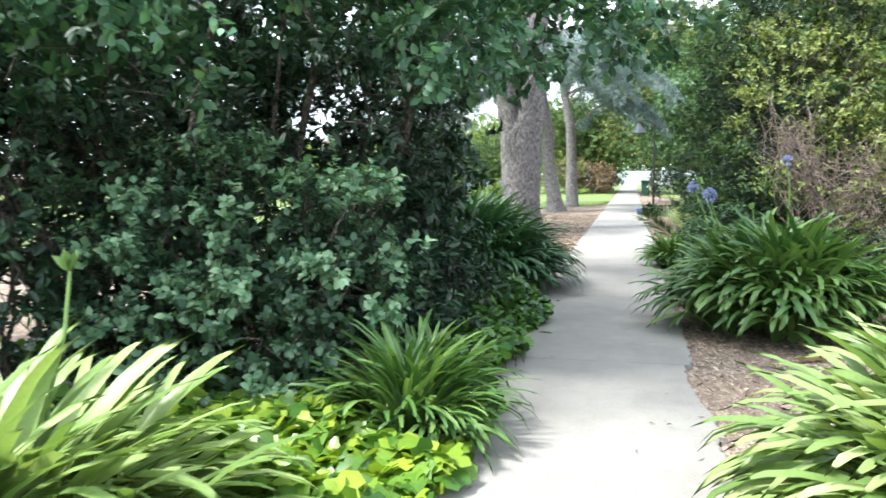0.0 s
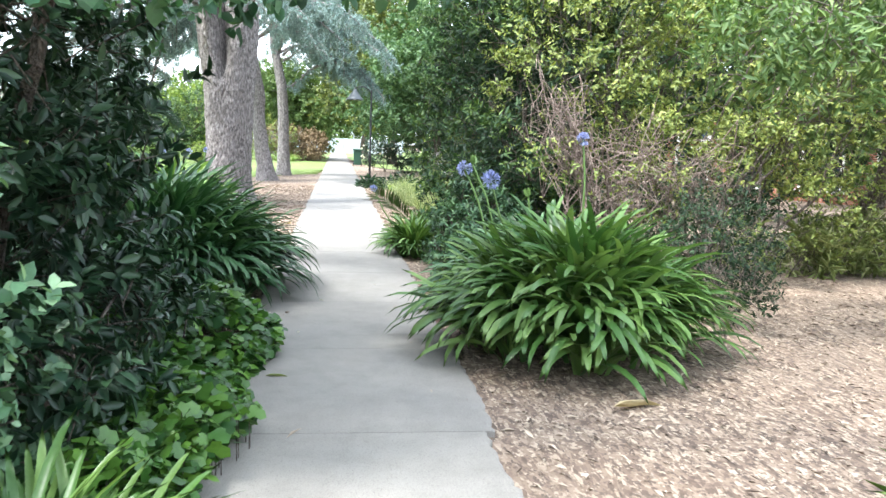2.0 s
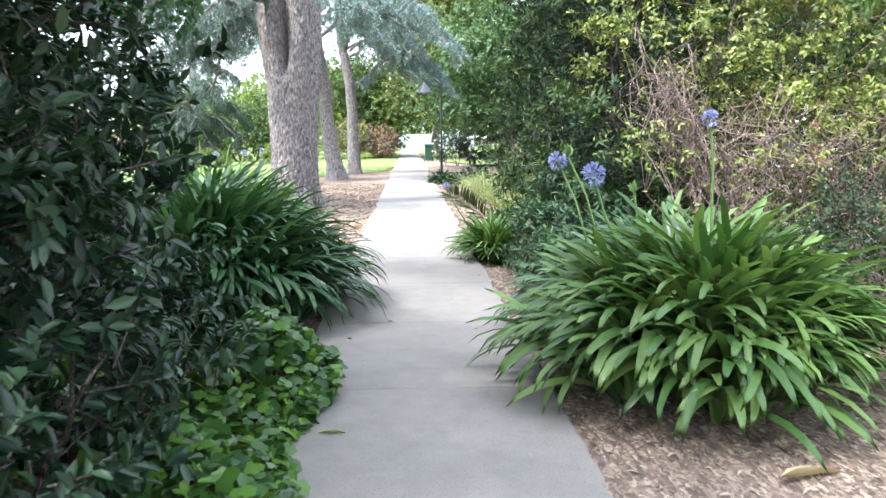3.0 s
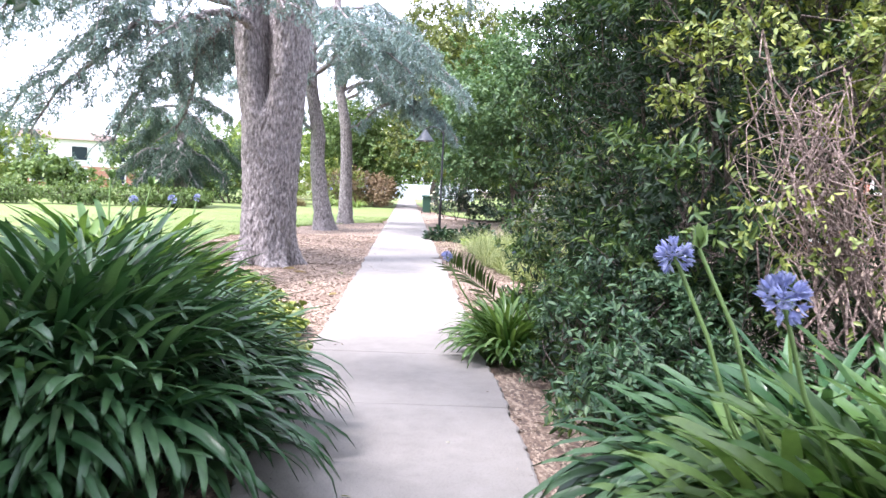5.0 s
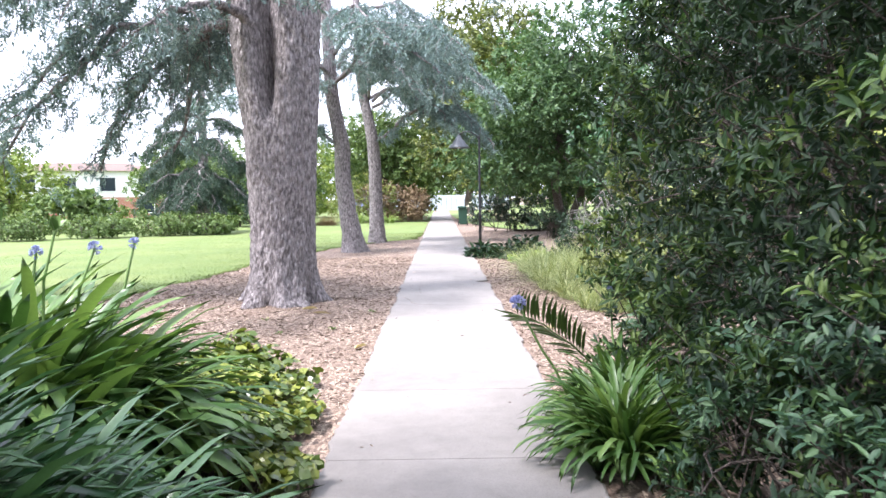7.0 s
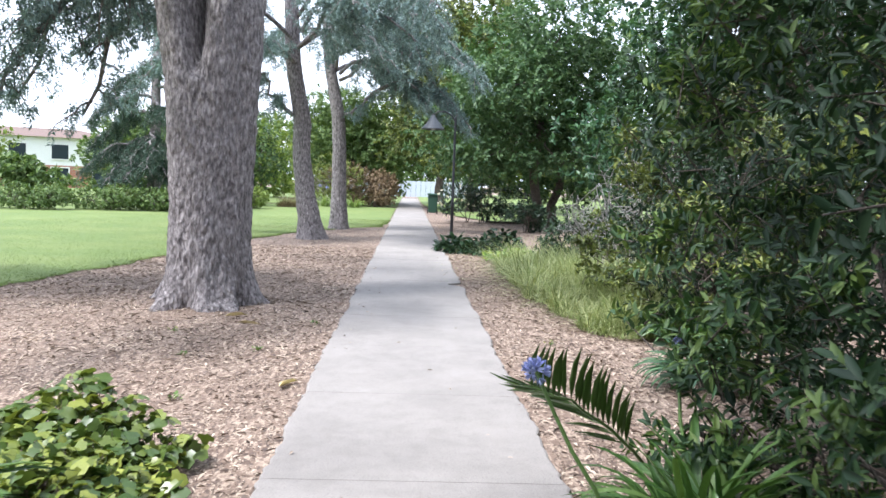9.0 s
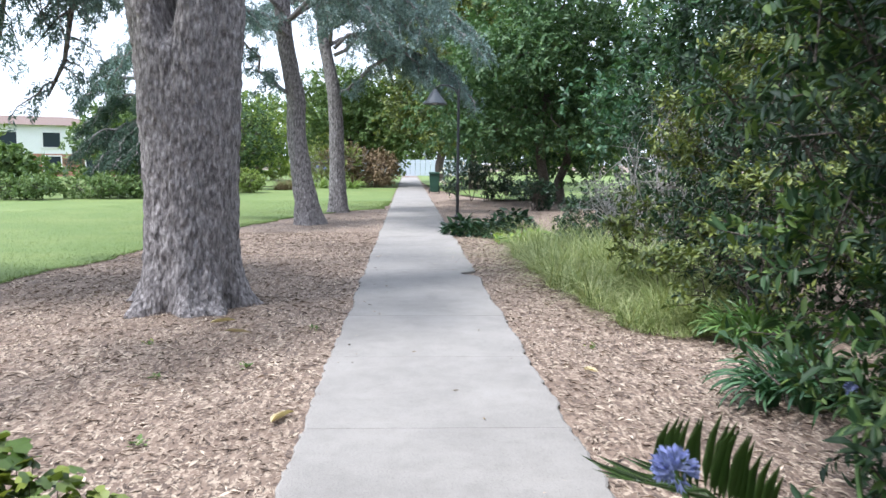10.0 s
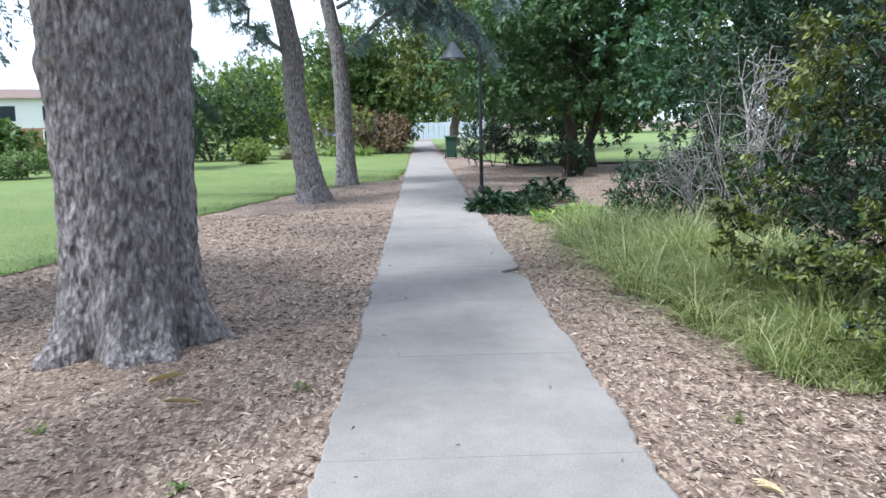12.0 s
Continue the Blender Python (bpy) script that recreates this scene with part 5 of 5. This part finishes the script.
far_tree((2.2, 74, 0), 17, 5.0, OLIVE_DARK, "tall olive and rust tinted tree behind the path's end", 164, 3600, .3, .3, .3)
far_tree((12, 52, 0), 11, 4, FAR_GREEN, "green tree beyond the trunks", 159, 700, .3, .2, .2)
far_tree((9, 70, 0), 8, 4, FAR_BRIGHT, "sunlit tree beyond the lawn", 160, 700, .3, .2, .2)
far_tree((20, 60, 0), 9, 5, FAR_GREEN, "green tree beyond the lawn", 161, 700, .35, .2, .1)
far_tree((17, 40, 0), 9, 4.5, FAR_GREEN, "green tree beyond the shrubs", 162, 700, .35, .2, .1)
far_tree((16, 26, 0), 9, 4.5, FAR_GREEN, "green tree beyond the shrubs", 163, 700, .35, .2, .1)
bloom = shrub("flowering_shrub", (2.6, 46.8, 0), [(-.6, 0, .9, .9, .9, .9), (.6, .2, 1.0, 1.0, .9, .9), (2.0, .4, .8, 1.0, .8, .8)], LAUREL, "dark shrub with pale flower dots by the path", tips=800, per_tip=8, twig=.2, size=.13, seed=170, shape=DIAMOND, gaps=-.7, stems=8)
rng_b = np.random.default_rng(172)
bp, bo = blob_tips(rng_b, [(-.6, 0, .9, .95, .95, .95), (.6, .2, 1.0, 1.05, .95, .95), (2.0, .4, .8, 1.05, .85, .85)], 90, .95, .1)
g = Geo()
for q, w in zip(bp, bo):
    leaves(g, np.repeat(q[None], 5, 0), rng_b.normal(0, 1, (5, 3)) + w, np.repeat(w[None], 5, 0), np.full(5, .09), .6, OVAL)
tagged(part("blossom_mass", g, CREAM, bloom, "small pale blossoms"), kind="stuff")
shrub("dark_bush", (3.9, 40.5, 0), [(0, 0, .5, .8, .7, .5)], LAUREL, "dark rounded bush on the mulch", tips=300, per_tip=8, twig=.2, size=.12, seed=171, shape=DIAMOND)

wood_edge = far_tree((-34, 124, 0), 11, 6.5, FAR_GREEN, "tall tree of the far wood edge", 165, 800, .5, .25, .08)
for k in range(1, 10):
    copy_thing(wood_edge, pose(-34 + k * 8 + 1.5 * math.sin(k * 2.2), 122 + 5 * math.sin(k * 1.7), 0, 0, 0, k * 67))

# ---- fence and houses far off ----
fence = thing("picket_fence", (0, 104, 0), "pale painted fence across the far lawn", "fence")
for i in range(26):
    g = Geo()
    box(g, (-6.5 + i * .55, -.03, 0), (-6.5 + i * .55 + .51, .03, 1.75 + .03 * (i % 2)))
    part("picket", g, FENCE, fence)
for z in (.4, 1.4):
    g = Geo()
    box(g, (-6.6, .032, z), (7.9, .08, z + .1))
    part("rail", g, FENCE, fence)


def house(place, w, d, h, wall_mat, lower_mat, label, turn=0.0):
    root = thing("house", place, label, "house")
    root.rotation_euler = (0, 0, radians(turn))
    g = Geo()
    box(g, (-w / 2, 0, 0), (w / 2, d, h * .45))
    part("lower_wall", g, lower_mat, root)
    g = Geo()
    box(g, (-w / 2 + .02, .02, h * .45), (w / 2 - .02, d - .02, h))
    part("upper_wall", g, wall_mat, root)
    g = Geo()
    v = [(-w / 2 - .5, -.5, h), (w / 2 + .5, -.5, h), (w / 2 + .5, d + .5, h), (-w / 2 - .5, d + .5, h), (-w / 2 + d * .4, d / 2, h + 0.9), (w / 2 - d * .4, d / 2, h + 0.9)]
    g.flat = True
    g.add(v, [(0, 1, 5), (0, 5, 4), (1, 2, 5), (2, 3, 4), (2, 4, 5), (3, 0, 4), (0, 2, 1), (0, 3, 2)])
    part("roof", g, ROOF, root)
    for i in range(4):
        for z in (h * .12, h * .58):
            x = -w / 2 + w * (i + .5) / 4
            win = Geo()
            for lo, hi in (((x - .75, -.06, z), (x - .65, .03, z + 1.3)), ((x + .65, -.06, z), (x + .75, .03, z + 1.3)), ((x - .65, -.06, z + 1.2), (x + .65, .03, z + 1.3)), ((x - .85, -.1, z - .1), (x + .85, .03, z - .01))):
                box(win, lo, hi)
            wd = part("window", win, RENDERED, root)
            pg = Geo()
            box(pg, (x - .65, -.02, z), (x + .65, .01, z + 1.2))
            part("pane", pg, GLASS, wd)
    return root


house((-31.5, 84, 0), 13, 8, 4.3, RENDERED, BRICK, "white rendered house with a brick ground floor", 25)
house((15, 31, 0), 10, 7, 3.4, BRICK, BRICK, "brick house seen between the shrubs", -60)

# ---- litter and small pieces ----
def chips(xr, yr, count, seed, keep, lift=0.0):
    rng = np.random.default_rng(seed)
    p = np.c_[rng.uniform(*xr, count), rng.uniform(*yr, count)]
    p = p[keep(p[:, 0], p[:, 1])]
    n = len(p)
    z = ground_height(p[:, 0], p[:, 1]) + rng.uniform(0.004, 0.02, n) + lift
    a = rng.uniform(0, 6.28, n)
    way = np.c_[np.cos(a), np.sin(a), rng.normal(0, 0.22, n)]
    up = np.c_[rng.normal(0, .25, (n, 2)), np.ones(n)]
    g = Geo()
    leaves(g, np.c_[p, z], way, up, rng.uniform(.012, .036, n) * rng.choice([1, 1, 1, 1.7, 2.6], n), 0.24, DIAMOND)
    return g


def off_path(x, y):
    return (np.abs(x) > 0.78 + 0.03 * np.sin(y * 5)) & (x > lawn_edge(y) - 0.05)


tagged(part("mulch_chips", chips((-5.6, -0.7), (16.5, 32), 60000, 201, off_path), CHIP), "loose shredded bark chips and straw-coloured slivers", "mulch", kind="stuff")
tagged(part("mulch_chips", chips((0.7, 3.4), (16.5, 32), 34000, 202, off_path), CHIP), "loose shredded bark chips beside the path", "mulch", kind="stuff")
tagged(part("mulch_chips", chips((0.7, 6.0), (5.5, 14), 15000, 203, off_path), CHIP), "loose bark chips on the clearing", "mulch", kind="stuff")
tagged(part("mulch_chips", chips((-4, 5), (32, 46), 9000, 204, off_path), CHIP), "loose bark chips under the trees", "mulch", kind="stuff")
tagged(part("path_litter", chips((-.72, .72), (5, 30), 420, 205, lambda x, y: np.abs(x) > .25 + .4 * np.random.default_rng(1).random(len(x)), .03), CHIP), "scattered leaf crumbs on the concrete", "litter", kind="stuff")


def grass_blades(count, seed):
    rng = np.random.default_rng(seed)
    y = rng.uniform(18, 46, count)
    x = lawn_edge(y) - rng.random(count) ** 2.2 * 9
    g = Geo()
    a = rng.uniform(0, 6.28, count)
    way = np.c_[np.cos(a) * .6, np.sin(a) * .6, np.ones(count)]
    leaves(g, np.c_[x, y, np.full(count, -.004)], way, rng.normal(size=(count, 3)), rng.uniform(.018, .042, count), .1, DIAMOND)
    return g


tagged(part("lawn_grass", grass_blades(60000, 206), GRASS), "short mown grass blades along the lawn edge", "grass", kind="stuff")


rng_w = np.random.default_rng(77)
for k, (x, y) in enumerate([(-1.35, 20.6), (-1.0, 21.9), (-1.9, 20.2), (1.35, 21.2), (-1.6, 18.9), (-2.3, 21.3)]):
    root = thing("weed", (x, y, float(ground_height(np.array(x), np.array(y)))), "tiny green weed sprouting through the mulch", "plant", "weeds in the mulch")
    g = Geo()
    n = 14
    ang = rng_w.uniform(0, 6.28, n)
    leaves(g, np.c_[rng_w.normal(0, .02, (n, 2)), rng_w.uniform(.0, .03, n)], np.c_[np.cos(ang), np.sin(ang), rng_w.uniform(.1, .9, n)], np.c_[0 * ang, 0 * ang, np.ones(n)], rng_w.uniform(.025, .06, n), .45, OVAL)
    part("leaf_rosette", g, IVY_OLIVE if k % 2 else FAR_GREEN, root)


def fallen(place, ln, turn, label, mat, seed):
    rng = np.random.default_rng(seed)
    g = Geo()
    for k in range(3):
        leaves(g, np.array([[0, 0, .02]]), np.array([[1, .12 * (k - 1), .04]]), np.array([[0, .3, 1.0]]), np.array([ln * (1 - .15 * k)]), .13, OVAL)
    ob = part("fallen_leaf", g, mat)
    ob.matrix_basis = pose(*place, 0, 0, turn)
    tagged(ob, label, "leaf")


fallen((1.50, 9.35, .0), .34, 25, "dry straw-coloured strap leaf lying on mulch", STRAW, 1)
fallen((-1.95, 21.95, .03), .3, 60, "dry pale leaf lying on the mulch", STRAW, 2)
fallen((-1.75, 21.6, .03), .24, 10, "dry yellow leaf lying on the mulch", STRAW, 3)
fallen((-0.95, 19.2, .0), .3, 80, "dry straw-coloured leaf by the path", STRAW, 4)
fallen((1.2, 20.3, .0), .2, 120, "curled brown leaf on the mulch", STRAW, 5)

for k, (x, y, ln, turn, mat, label) in enumerate([(-.23, 12.36, .05, 10, CREAM, "small white petal lying on the path"), (-.36, 11.1, .035, 70, CREAM, "tiny white petal lying on the path"), (.3, 13.2, .035, 40, CREAM, "tiny white petal lying on the path"),
                                                (.12, 19.8, .05, 30, DRY, "small brown leaf lying on the path"), (.28, 19.2, .045, 110, DRY, "small brown leaf lying on the path"), (-.1, 20.9, .04, 200, DRY, "small brown leaf lying on the path"), (-.5, 9.95, .14, 15, BLADE, "green ivy sprig lying on the path edge"), (.45, 21.7, .05, 80, DRY, "curled brown leaf lying on the path")]):
    fallen((x, y, .012), ln, turn, label, mat, 30 + k)

# ---- slabs of the path ----
def slab_mesh(y0, seed):
    """One cast slab with worn, uneven long edges and a rounded top edge."""
    n = 45
    s = np.linspace(0.0022, SLAB - 0.0022, n)
    left, right = -0.76 + wavy(y0 + s, 1.0), 0.76 + wavy(y0 + s, 2.3)
    if y0 < 25.45 < y0 + SLAB:
        right = right - 0.22 * np.exp(-((s + y0 - 25.5) / .17) ** 2)
    if y0 < 7.6 < y0 + SLAB:
        right = right + 0.05 * np.sin((s + y0) * 2)
    rows = []
    for k, z in ((0, -.06), (0, .014), (.014, .022)):
        rows.append(np.stack([left + k, y0 + s, np.full(n, z)], 1))
    for k, z in ((-.014, .022), (0, .014), (0, -.06)):
        rows.append(np.stack([right + k, y0 + s, np.full(n, z)], 1))
    v = np.concatenate(rows)
    t = []
    for r in range(5):
        for i in range(n - 1):
            a = r * n + i
            t += [(a, a + n, a + n + 1), (a, a + n + 1, a + 1)]
    for e in (0, n - 1):
        t += [(e, n + e, 4 * n + e), (e, 4 * n + e, 5 * n + e), (n + e, 2 * n + e, 3 * n + e), (n + e, 3 * n + e, 4 * n + e)]
    g = Geo()
    g.flat = True
    g.add(v, t)
    return g


rng_slab = np.random.default_rng(9)
for k in range(-9, 50):
    y0 = FIRST + k * SLAB
    ob = part("slab", slab_mesh(y0, k), CONCRETE, path)
    ob.location = (0, 0, rng_slab.uniform(-.0002, .0008))
